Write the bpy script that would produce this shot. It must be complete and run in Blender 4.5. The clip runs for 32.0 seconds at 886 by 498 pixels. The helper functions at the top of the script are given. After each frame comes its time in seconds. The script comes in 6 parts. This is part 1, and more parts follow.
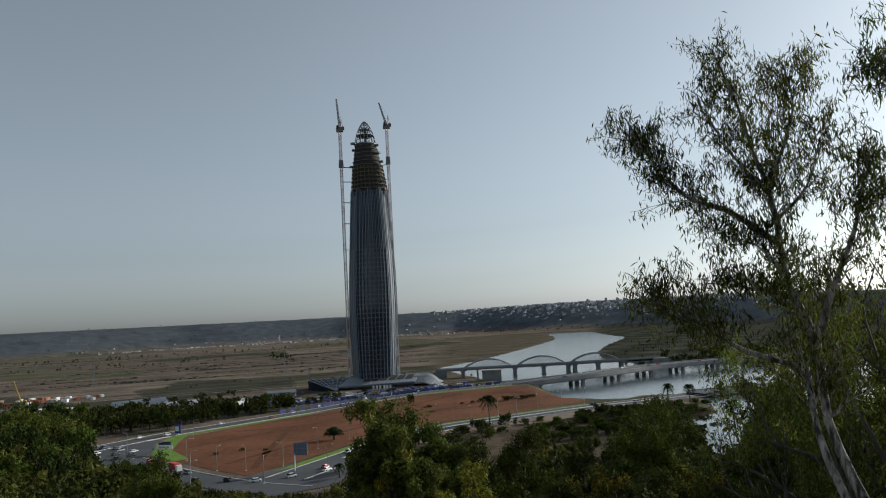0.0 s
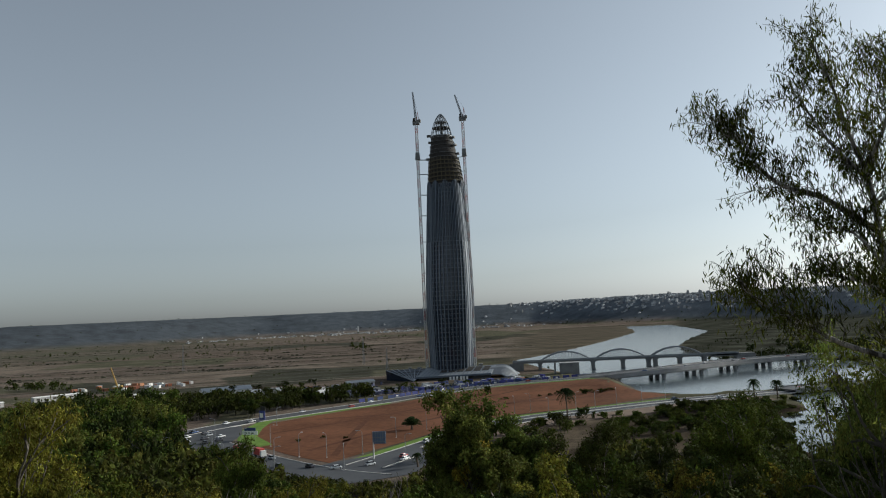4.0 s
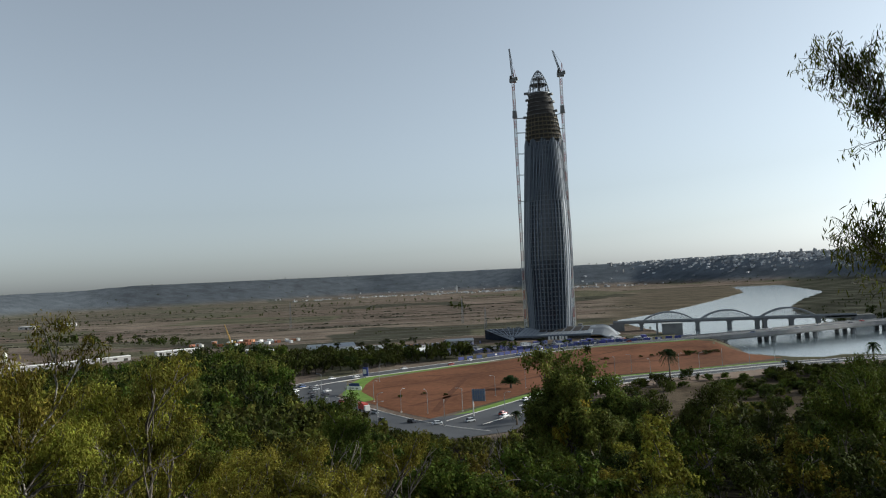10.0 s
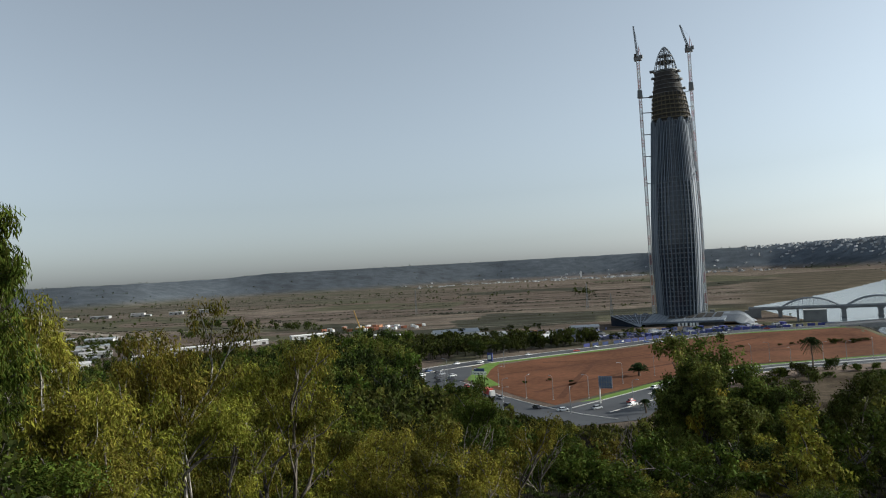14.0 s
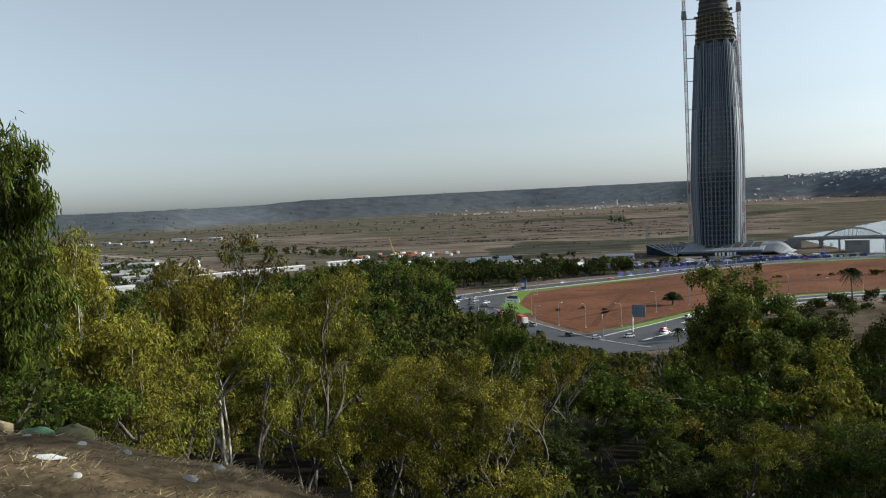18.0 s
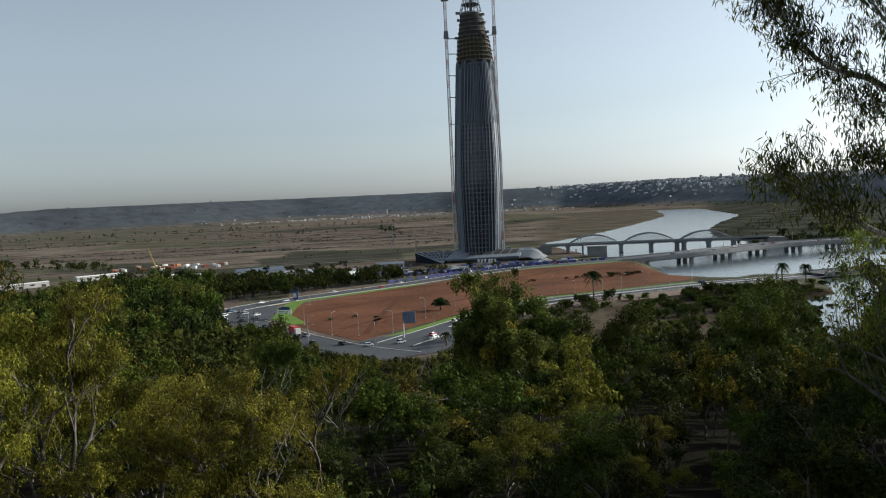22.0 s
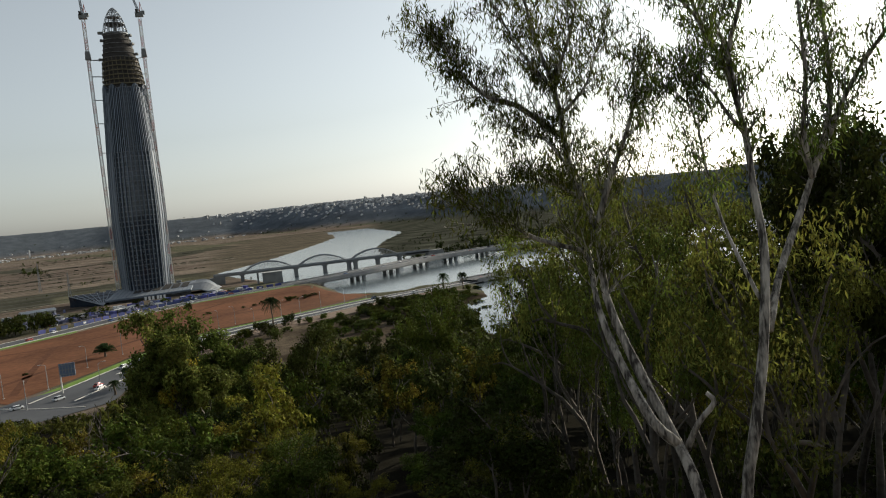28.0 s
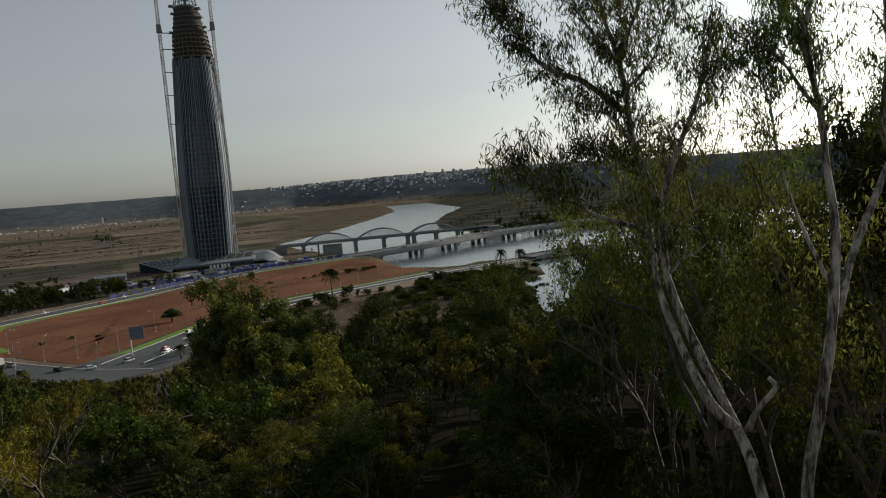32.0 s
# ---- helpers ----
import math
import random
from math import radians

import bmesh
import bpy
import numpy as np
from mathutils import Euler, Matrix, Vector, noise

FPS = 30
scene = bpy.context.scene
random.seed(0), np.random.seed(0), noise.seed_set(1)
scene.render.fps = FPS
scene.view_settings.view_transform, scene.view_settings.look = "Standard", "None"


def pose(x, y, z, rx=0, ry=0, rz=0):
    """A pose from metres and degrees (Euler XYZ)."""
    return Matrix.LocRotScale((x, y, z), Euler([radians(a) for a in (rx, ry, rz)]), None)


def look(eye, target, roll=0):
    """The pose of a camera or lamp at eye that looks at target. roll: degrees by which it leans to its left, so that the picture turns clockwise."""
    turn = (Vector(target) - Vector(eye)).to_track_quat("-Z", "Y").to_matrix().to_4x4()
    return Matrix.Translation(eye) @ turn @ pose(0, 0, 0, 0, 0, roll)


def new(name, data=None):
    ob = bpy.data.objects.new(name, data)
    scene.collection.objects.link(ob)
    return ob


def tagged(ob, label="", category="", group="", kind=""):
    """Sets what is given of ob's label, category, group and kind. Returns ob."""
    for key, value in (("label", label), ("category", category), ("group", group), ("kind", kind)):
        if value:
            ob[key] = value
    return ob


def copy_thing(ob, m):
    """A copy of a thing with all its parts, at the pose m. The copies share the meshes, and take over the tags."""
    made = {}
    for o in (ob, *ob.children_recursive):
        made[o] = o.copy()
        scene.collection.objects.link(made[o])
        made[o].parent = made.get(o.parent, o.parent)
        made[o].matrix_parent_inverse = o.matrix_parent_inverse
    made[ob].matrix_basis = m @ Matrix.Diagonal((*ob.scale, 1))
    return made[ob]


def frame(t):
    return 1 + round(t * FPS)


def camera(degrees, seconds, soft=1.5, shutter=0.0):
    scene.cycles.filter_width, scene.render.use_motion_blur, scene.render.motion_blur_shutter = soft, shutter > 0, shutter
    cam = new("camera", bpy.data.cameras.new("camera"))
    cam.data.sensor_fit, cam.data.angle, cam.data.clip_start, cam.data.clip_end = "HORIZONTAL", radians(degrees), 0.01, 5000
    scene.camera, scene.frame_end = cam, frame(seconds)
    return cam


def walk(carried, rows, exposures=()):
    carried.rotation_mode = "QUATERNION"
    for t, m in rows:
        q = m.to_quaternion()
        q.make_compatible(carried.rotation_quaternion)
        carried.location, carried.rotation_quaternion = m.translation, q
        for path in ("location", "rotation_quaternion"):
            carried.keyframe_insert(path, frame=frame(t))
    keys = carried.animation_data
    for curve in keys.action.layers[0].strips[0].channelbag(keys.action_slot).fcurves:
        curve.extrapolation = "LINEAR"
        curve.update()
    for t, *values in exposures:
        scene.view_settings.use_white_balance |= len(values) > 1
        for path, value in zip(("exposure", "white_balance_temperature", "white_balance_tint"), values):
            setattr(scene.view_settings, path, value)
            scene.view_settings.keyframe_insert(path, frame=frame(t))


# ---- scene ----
cam = camera(61.31, 32.0, 1.1)
# seconds, x, y, z, tilt, lean, turn
PATH = [
    (0.0, 0.0, 0.0, 54.51, 95.652, 3.202, -0.0),
    (0.5, 0.0, 0.031, 54.521, 95.444, 3.284, 0.149),
    (1.0, -0.008, 0.036, 54.506, 95.429, 3.171, 0.935),
    (1.5, -0.031, 0.025, 54.485, 95.386, 3.099, 1.108),
    (2.0, -0.056, 0.004, 54.467, 95.343, 2.992, 1.254),
    (2.5, -0.058, -0.011, 54.474, 95.314, 2.973, 1.886),
    (3.0, -0.055, -0.017, 54.477, 95.342, 2.849, 3.479),
    (3.5, -0.048, -0.001, 54.478, 95.357, 2.762, 5.017),
    (5.5, -0.11, -0.19, 54.438, 95.054, 2.919, 6.655),
    (6.0, -0.137, -0.239, 54.42, 94.856, 2.853, 7.212),
    (6.5, -0.122, -0.149, 54.442, 94.561, 2.833, 7.763),
    (7.0, -0.086, -0.042, 54.475, 94.498, 2.82, 8.693),
    (7.5, -0.07, 0.008, 54.484, 94.287, 2.762, 9.736),
    (8.0, -0.051, 0.092, 54.502, 94.191, 2.775, 10.438),
    (8.5, -0.039, 0.11, 54.508, 94.174, 2.695, 11.495),
    (9.0, -0.045, 0.124, 54.51, 93.888, 2.722, 12.487),
    (9.5, -0.065, 0.088, 54.492, 93.191, 2.708, 12.968),
    (10.0, -0.102, -0.004, 54.462, 92.625, 2.776, 13.344),
    (10.5, -0.127, -0.12, 54.44, 92.4, 2.818, 14.055),
    (11.0, -0.151, -0.234, 54.413, 92.396, 2.801, 15.443),
    (11.5, -0.312, -0.205, 54.397, 92.358, 2.734, 16.941),
    (12.0, -0.365, -0.169, 54.359, 92.334, 2.657, 18.193),
    (12.5, -0.379, -0.132, 54.303, 92.247, 2.822, 19.12),
    (13.0, -0.379, -0.111, 54.237, 92.129, 2.925, 20.307),
    (13.5, -0.38, -0.1, 54.358, 92.06, 3.081, 21.624),
    (14.0, -0.352, -0.094, 54.429, 92.047, 3.165, 22.744),
    (14.5, -0.328, -0.096, 54.455, 92.075, 3.218, 23.601),
    (16.5, -0.109, -0.071, 54.617, 90.387, 3.459, 25.946),
    (17.0, -0.145, -0.025, 54.575, 89.253, 3.378, 25.974),
    (17.5, -0.181, 0.019, 54.535, 88.024, 3.178, 26.002),
    (18.0, -0.136, 0.003, 54.556, 86.634, 2.878, 25.403),
    (18.5, -0.142, -0.001, 54.542, 86.107, 2.944, 24.714),
    (19.0, -0.117, 0.011, 54.519, 85.856, 2.983, 23.47),
    (19.5, -0.103, 0.041, 54.521, 85.628, 2.831, 21.195),
    (20.0, -0.097, 0.07, 54.509, 85.41, 2.659, 18.391),
    (20.5, -0.071, 0.042, 54.494, 85.269, 2.666, 16.061),
    (21.0, -0.078, 0.057, 54.513, 85.075, 3.014, 13.991),
    (21.5, -0.041, 0.07, 54.539, 85.268, 3.011, 11.272),
    (22.0, -0.052, 0.061, 54.533, 86.507, 2.701, 8.023),
    (22.5, -0.054, 0.047, 54.493, 88.418, 2.809, 6.756),
    (23.0, -0.136, 0.04, 54.541, 90.044, 2.985, 6.358),
    (23.5, -0.134, 0.055, 54.533, 90.77, 2.969, 6.36),
    (24.0, -0.126, 0.114, 54.564, 90.752, 3.169, 4.955),
    (24.5, -0.139, 0.107, 54.557, 90.53, 3.3, 2.015),
    (25.0, -0.155, 0.072, 54.544, 90.153, 3.342, -2.473),
    (25.5, -0.216, -0.064, 54.498, 89.41, 3.731, -5.861),
    (27.5, -0.336, 0.147, 54.553, 86.839, 5.125, -14.838),
    (28.0, -0.347, 0.179, 54.553, 86.545, 5.902, -16.872),
    (28.5, -0.354, 0.193, 54.516, 86.541, 6.012, -17.386),
    (29.0, -0.35, 0.188, 54.522, 86.651, 6.065, -17.367),
    (29.5, -0.35, 0.192, 54.519, 87.598, 6.061, -17.253),
    (30.0, -0.348, 0.179, 54.523, 88.571, 5.902, -16.216),
    (30.5, -0.352, 0.167, 54.53, 89.777, 5.346, -14.445),
    (31.0, -0.35, 0.171, 54.538, 90.724, 5.102, -13.165),
    (31.5, -0.35, 0.171, 54.538, 90.424, 4.952, -12.565),
    (32.0, -0.35, 0.171, 54.538, 85.1, 4.852, -12.3),
]
# seconds, stops, kelvin, tint
EXPOSURES = [(0, -0.26, 5750, 4), (6, -0.08, 5750, 4), (9, 0.14, 5750, 4), (14, 0.2, 5750, 4), (19, 0.42, 5750, 4), (21, 0.34, 5700, 4), (23, 0.0, 5800, 4), (25, -0.02, 6000, 4), (28, 0.14, 6300, 5), (30, -0.16, 6300, 5), (31, -0.24, 6300, 5), (32, -0.38, 6300, 5)]
walk(cam, [(r[0], pose(*r[1:])) for r in PATH], EXPOSURES)

# ---- light ----
SUN_AZ, SUN_EL = 60.0, 20.5
sky = bpy.data.worlds.new("sky")
scene.world = sky
sky.use_nodes = True
nt = sky.node_tree
nt.nodes.clear()
tex = nt.nodes.new("ShaderNodeTexSky")
tex.sky_type = "NISHITA"
tex.sun_disc = False
tex.sun_elevation = radians(SUN_EL)
tex.sun_rotation = radians(SUN_AZ)
tex.altitude = 50
tex.air_density = 1.0
tex.dust_density = 1.7
tex.ozone_density = 1.0
bgn = nt.nodes.new("ShaderNodeBackground")
bgn.inputs["Strength"].default_value = 0.12
outn = nt.nodes.new("ShaderNodeOutputWorld")
haze = nt.nodes.new("ShaderNodeHueSaturation")
haze.inputs["Saturation"].default_value = 0.32
nt.links.new(tex.outputs[0], haze.inputs["Color"])
nt.links.new(haze.outputs[0], bgn.inputs[0])
nt.links.new(bgn.outputs[0], outn.inputs[0])
lamp = bpy.data.lights.new("sun", "SUN")
lamp.energy = 5.0
lamp.angle = radians(0.6)
lamp.color = (1.0, 0.88, 0.72)
sun = new("sun", lamp)
a, e = radians(SUN_AZ), radians(SUN_EL)
to_sun = Vector((math.sin(a) * math.cos(e), math.cos(a) * math.cos(e), math.sin(e)))
sun.matrix_world = look(to_sun * 1000, (0, 0, 0))


# ---- materials ----
def material(name, c1, c2, scale=1.0, rough=0.8, metal=0.0, bump=0.0, fine=None, vary=0.0, spec=0.4, island=0.0, squash=1.0, lo=0.55, hi=1.05):
    m = bpy.data.materials.new(name)
    m.use_nodes = True
    t = m.node_tree
    b = t.nodes["Principled BSDF"]
    b.inputs["Roughness"].default_value = rough
    b.inputs["Metallic"].default_value = metal
    b.inputs["Specular IOR Level"].default_value = spec
    co = t.nodes.new("ShaderNodeNewGeometry")
    n1 = t.nodes.new("ShaderNodeTexNoise")
    n1.inputs["Scale"].default_value = scale
    n1.inputs["Detail"].default_value = 5
    where = co.outputs["Position"]
    if squash != 1.0:
        mp = t.nodes.new("ShaderNodeMapping")
        mp.inputs["Scale"].default_value = (1, 1, squash)
        t.links.new(where, mp.inputs["Vector"])
        where = mp.outputs[0]
    t.links.new(where, n1.inputs["Vector"])
    n2 = t.nodes.new("ShaderNodeTexNoise")
    n2.inputs["Scale"].default_value = fine or scale * 9
    n2.inputs["Detail"].default_value = 3
    t.links.new(where, n2.inputs["Vector"])
    add = t.nodes.new("ShaderNodeMath")
    add.operation = "MULTIPLY_ADD"
    add.inputs[1].default_value = 0.6
    t.links.new(n2.outputs[0], add.inputs[0])
    t.links.new(n1.outputs[0], add.inputs[2])
    ramp = t.nodes.new("ShaderNodeMapRange")
    ramp.inputs[1].default_value, ramp.inputs[2].default_value = lo, hi
    t.links.new(add.outputs[0], ramp.inputs[0])
    mix = t.nodes.new("ShaderNodeMix")
    mix.data_type = "RGBA"
    mix.inputs[6].default_value, mix.inputs[7].default_value = (*c1, 1), (*c2, 1)
    t.links.new(ramp.outputs[0], mix.inputs[0])
    col = mix.outputs[2]
    if vary or island:
        hsv = t.nodes.new("ShaderNodeHueSaturation")
        src = t.nodes.new("ShaderNodeObjectInfo").outputs["Random"] if vary else co.outputs["Random Per Island"]
        amount = vary or island
        for sock, lo, hi in ((2, 1 - amount, 1 + amount), (0, 0.5 - amount * 0.05, 0.5 + amount * 0.05)):
            mr = t.nodes.new("ShaderNodeMapRange")
            mr.inputs[3].default_value, mr.inputs[4].default_value = lo, hi
            t.links.new(src, mr.inputs[0])
            t.links.new(mr.outputs[0], hsv.inputs[sock])
        t.links.new(col, hsv.inputs["Color"])
        col = hsv.outputs[0]
    t.links.new(col, b.inputs["Base Color"])
    if bump:
        bp = t.nodes.new("ShaderNodeBump")
        bp.inputs["Strength"].default_value = bump
        t.links.new(n2.outputs[0], bp.inputs["Height"])
        t.links.new(bp.outputs[0], b.inputs["Normal"])
    return m


def leaf_material(name, c1, c2, through_light=0.4):
    m = material(name, c1, c2, scale=0.6, rough=0.8, island=0.5, spec=0.06)
    t = m.node_tree
    b, o = t.nodes["Principled BSDF"], t.nodes["Material Output"]
    src = b.inputs["Base Color"].links[0].from_socket
    hsv = t.nodes.new("ShaderNodeHueSaturation")
    info = t.nodes.new("ShaderNodeObjectInfo")
    mr = t.nodes.new("ShaderNodeMapRange")
    mr.inputs[3].default_value, mr.inputs[4].default_value = 0.7, 1.3
    t.links.new(info.outputs["Random"], mr.inputs[0])
    t.links.new(mr.outputs[0], hsv.inputs[2])
    spin = t.nodes.new("ShaderNodeMath")
    spin.operation = "MULTIPLY"
    spin.inputs[1].default_value = 7.31
    t.links.new(info.outputs["Random"], spin.inputs[0])
    frac = t.nodes.new("ShaderNodeMath")
    frac.operation = "FRACT"
    t.links.new(spin.outputs[0], frac.inputs[0])
    mh = t.nodes.new("ShaderNodeMapRange")
    mh.inputs[3].default_value, mh.inputs[4].default_value = 0.488, 0.53
    t.links.new(frac.outputs[0], mh.inputs[0])
    t.links.new(mh.outputs[0], hsv.inputs[0])
    t.links.new(src, hsv.inputs["Color"])
    t.links.new(hsv.outputs[0], b.inputs["Base Color"])
    tr = t.nodes.new("ShaderNodeBsdfTranslucent")
    t.links.new(hsv.outputs[0], tr.inputs["Color"])
    mx = t.nodes.new("ShaderNodeMixShader")
    mx.inputs[0].default_value = through_light
    t.links.new(b.outputs[0], mx.inputs[1])
    t.links.new(tr.outputs[0], mx.inputs[2])
    t.links.new(mx.outputs[0], o.inputs["Surface"])
    return m


def zone_material(name):
    """Earth and fields: the zone's own colour, with grain and patches."""
    m = bpy.data.materials.new(name)
    m.use_nodes = True
    t = m.node_tree
    b = t.nodes["Principled BSDF"]
    b.inputs["Roughness"].default_value = 0.95
    b.inputs["Specular IOR Level"].default_value = 0.0
    at = t.nodes.new("ShaderNodeAttribute")
    at.attribute_name = "zone"
    co = t.nodes.new("ShaderNodeNewGeometry")
    col = at.outputs["Color"]
    bumpsrc = None
    for sc, lo, hi in ((0.02, 0.8, 1.2), (0.3, 0.75, 1.25), (6.0, 0.65, 1.35)):
        n = t.nodes.new("ShaderNodeTexNoise")
        n.inputs["Scale"].default_value = sc
        n.inputs["Detail"].default_value = 4
        t.links.new(co.outputs["Position"], n.inputs["Vector"])
        mr = t.nodes.new("ShaderNodeMapRange")
        mr.inputs[1].default_value, mr.inputs[2].default_value = 0.3, 0.7
        mr.inputs[3].default_value, mr.inputs[4].default_value = lo, hi
        t.links.new(n.outputs[0], mr.inputs[0])
        h = t.nodes.new("ShaderNodeHueSaturation")
        t.links.new(mr.outputs[0], h.inputs[2])
        t.links.new(col, h.inputs["Color"])
        col = h.outputs[0]
        bumpsrc = n
    # drains and field edges: broken dark lines across the plain
    for turn, gap, width in ((-14, 47.0, 0.09), (-11, 118.0, 0.07), (-19, 83.0, 0.05)):
        mp = t.nodes.new("ShaderNodeMapping")
        mp.inputs["Rotation"].default_value = (0, 0, radians(turn))
        t.links.new(co.outputs["Position"], mp.inputs["Vector"])
        sep = t.nodes.new("ShaderNodeSeparateXYZ")
        t.links.new(mp.outputs[0], sep.inputs[0])
        wob = t.nodes.new("ShaderNodeTexNoise")
        wob.inputs["Scale"].default_value = 0.004
        t.links.new(mp.outputs[0], wob.inputs["Vector"])
        run = t.nodes.new("ShaderNodeMath")
        run.operation = "MULTIPLY_ADD"
        run.inputs[1].default_value = 60
        t.links.new(wob.outputs[0], run.inputs[0])
        t.links.new(sep.outputs[1], run.inputs[2])
        step = t.nodes.new("ShaderNodeMath")
        step.operation = "DIVIDE"
        step.inputs[1].default_value = gap
        t.links.new(run.outputs[0], step.inputs[0])
        fr = t.nodes.new("ShaderNodeMath")
        fr.operation = "FRACT"
        t.links.new(step.outputs[0], fr.inputs[0])
        on = t.nodes.new("ShaderNodeMapRange")
        on.inputs[1].default_value, on.inputs[2].default_value = width * 0.6, width * 1.4
        on.inputs[3].default_value, on.inputs[4].default_value = 1, 0
        t.links.new(fr.outputs[0], on.inputs[0])
        gaps = t.nodes.new("ShaderNodeTexNoise")
        gaps.inputs["Scale"].default_value = 0.006 + gap * 0.00001
        t.links.new(mp.outputs[0], gaps.inputs["Vector"])
        cut = t.nodes.new("ShaderNodeMapRange")
        cut.inputs[1].default_value, cut.inputs[2].default_value = 0.46, 0.54
        t.links.new(gaps.outputs[0], cut.inputs[0])
        m1, m2 = t.nodes.new("ShaderNodeMath"), t.nodes.new("ShaderNodeMath")
        m1.operation = m2.operation = "MULTIPLY"
        t.links.new(on.outputs[0], m1.inputs[0])
        t.links.new(cut.outputs[0], m1.inputs[1])
        t.links.new(m1.outputs[0], m2.inputs[0])
        t.links.new(at.outputs["Alpha"], m2.inputs[1])
        mix = t.nodes.new("ShaderNodeMix")
        mix.data_type = "RGBA"
        mix.inputs[7].default_value = (0.045, 0.042, 0.03, 1)
        t.links.new(m2.outputs[0], mix.inputs[0])
        t.links.new(col, mix.inputs[6])
        col = mix.outputs[2]
    t.links.new(col, b.inputs["Base Color"])
    bp = t.nodes.new("ShaderNodeBump")
    bp.inputs["Strength"].default_value = 0.5
    bp.inputs["Distance"].default_value = 0.1
    t.links.new(bumpsrc.outputs[0], bp.inputs["Height"])
    t.links.new(bp.outputs[0], b.inputs["Normal"])
    return m


M_ground = zone_material("earth_and_fields")
M_red = material("red_earth", (0.082, 0.037, 0.02), (0.185, 0.083, 0.045), 0.03, 0.95, bump=0.4, fine=0.35, spec=0.05)
M_verge = material("verge_grass", (0.085, 0.15, 0.022), (0.16, 0.25, 0.045), 0.2, 0.9, bump=0.3, fine=3, spec=0.15)
M_asphalt = material("asphalt", (0.04, 0.043, 0.05), (0.068, 0.071, 0.078), 0.05, 0.85, bump=0.1, fine=2)
M_kerb = material("kerb_concrete", (0.45, 0.43, 0.40), (0.6, 0.58, 0.55), 0.5, 0.85)
M_paint = material("road_paint", (0.65, 0.65, 0.62), (0.8, 0.8, 0.78), 0.5, 0.7)
M_concrete = material("concrete", (0.22, 0.215, 0.21), (0.36, 0.355, 0.35), 0.12, 0.85, bump=0.1, fine=2, vary=0.1)
# darker copy of the concrete, with shade put into its colour besides age
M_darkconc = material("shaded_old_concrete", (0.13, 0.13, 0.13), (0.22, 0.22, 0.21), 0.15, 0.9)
M_steel = material("painted_steel", (0.20, 0.21, 0.22), (0.30, 0.31, 0.32), 0.3, 0.5, 0.3)
M_glass_dark = material("tower_glass", (0.012, 0.018, 0.03), (0.03, 0.04, 0.058), 0.08, 0.12, spec=0.5, fine=0.35)
M_fin = material("aluminium_fin", (0.086, 0.107, 0.139), (0.136, 0.161, 0.192), 0.05, 0.5, 0.2, vary=0.16)
M_cladding = material("pale_cladding", (0.115, 0.134, 0.158), (0.175, 0.193, 0.214), 0.06, 0.5, 0.1)
M_slab = material("slab_edge", (0.13, 0.14, 0.15), (0.22, 0.225, 0.23), 0.2, 0.7)
M_gold = material("formwork_ochre", (0.08, 0.066, 0.038), (0.135, 0.11, 0.062), 0.3, 0.7)
M_core = material("bare_core", (0.02, 0.018, 0.016), (0.05, 0.045, 0.04), 0.2, 0.9)
M_white = material("white_render", (0.68, 0.67, 0.64), (0.82, 0.81, 0.78), 0.3, 0.8, vary=0.12)
M_roof = material("grey_roof", (0.30, 0.32, 0.34), (0.42, 0.44, 0.46), 0.08, 0.45, 0.2)
M_blue = material("blue_hoarding", (0.03, 0.045, 0.16), (0.055, 0.075, 0.24), 0.3, 0.6, vary=0.35)
M_podroof = material("podium_roof_sheet", (0.20, 0.22, 0.245), (0.30, 0.32, 0.345), 0.09, 0.5, 0.1, bump=0.1)
M_panel = material("podium_panel", (0.11, 0.122, 0.138), (0.18, 0.195, 0.215), 0.06, 0.65, 0.1)
M_crane = material("crane_white", (0.55, 0.53, 0.50), (0.70, 0.68, 0.65), 0.4, 0.6)
M_cranered = material("crane_red", (0.35, 0.10, 0.07), (0.45, 0.14, 0.10), 0.4, 0.6)
M_yellow = material("yellow_paint", (0.36, 0.22, 0.05), (0.45, 0.29, 0.07), 0.4, 0.5)
M_orange = material("orange_paint", (0.24, 0.085, 0.04), (0.34, 0.13, 0.06), 0.4, 0.6, vary=0.3)
M_bark = material("pale_bark", (0.035, 0.03, 0.024), (0.155, 0.135, 0.112), 3.0, 0.85, bump=0.4, fine=12, squash=0.25, lo=0.65, hi=0.95)
M_bark_streak = material("streaked_bark", (0.03, 0.026, 0.022), (0.4, 0.37, 0.325), 9.0, 0.85, bump=0.5, fine=30, squash=0.2, lo=0.66, hi=0.96)
M_barkdark = material("grey_brown_bark", (0.035, 0.03, 0.025), (0.13, 0.11, 0.09), 1.0, 0.9, bump=0.4, fine=8)
M_palmbark = material("palm_bark", (0.07, 0.055, 0.04), (0.16, 0.12, 0.09), 0.8, 0.9)
# yellow-olive of the species, pushed towards gold for sunlight
M_leaf_olive = leaf_material("olive_leaves", (0.045, 0.047, 0.009), (0.24, 0.203, 0.03), 0.28)
M_leaf_green = leaf_material("green_leaves", (0.022, 0.032, 0.006), (0.098, 0.113, 0.016), 0.22)
M_leaf_yellow = leaf_material("yellow_leaves", (0.17, 0.14, 0.02), (0.30, 0.24, 0.03), 0.3)
M_leaf_dark = leaf_material("dark_green_leaves", (0.014, 0.018, 0.005), (0.06, 0.07, 0.014), 0.2)
M_leaf_euc = leaf_material("eucalyptus_leaves", (0.028, 0.038, 0.008), (0.135, 0.145, 0.026), 0.5)
M_leaf_fresh = leaf_material("fresh_green_leaves", (0.035, 0.045, 0.01), (0.165, 0.172, 0.034), 0.36)
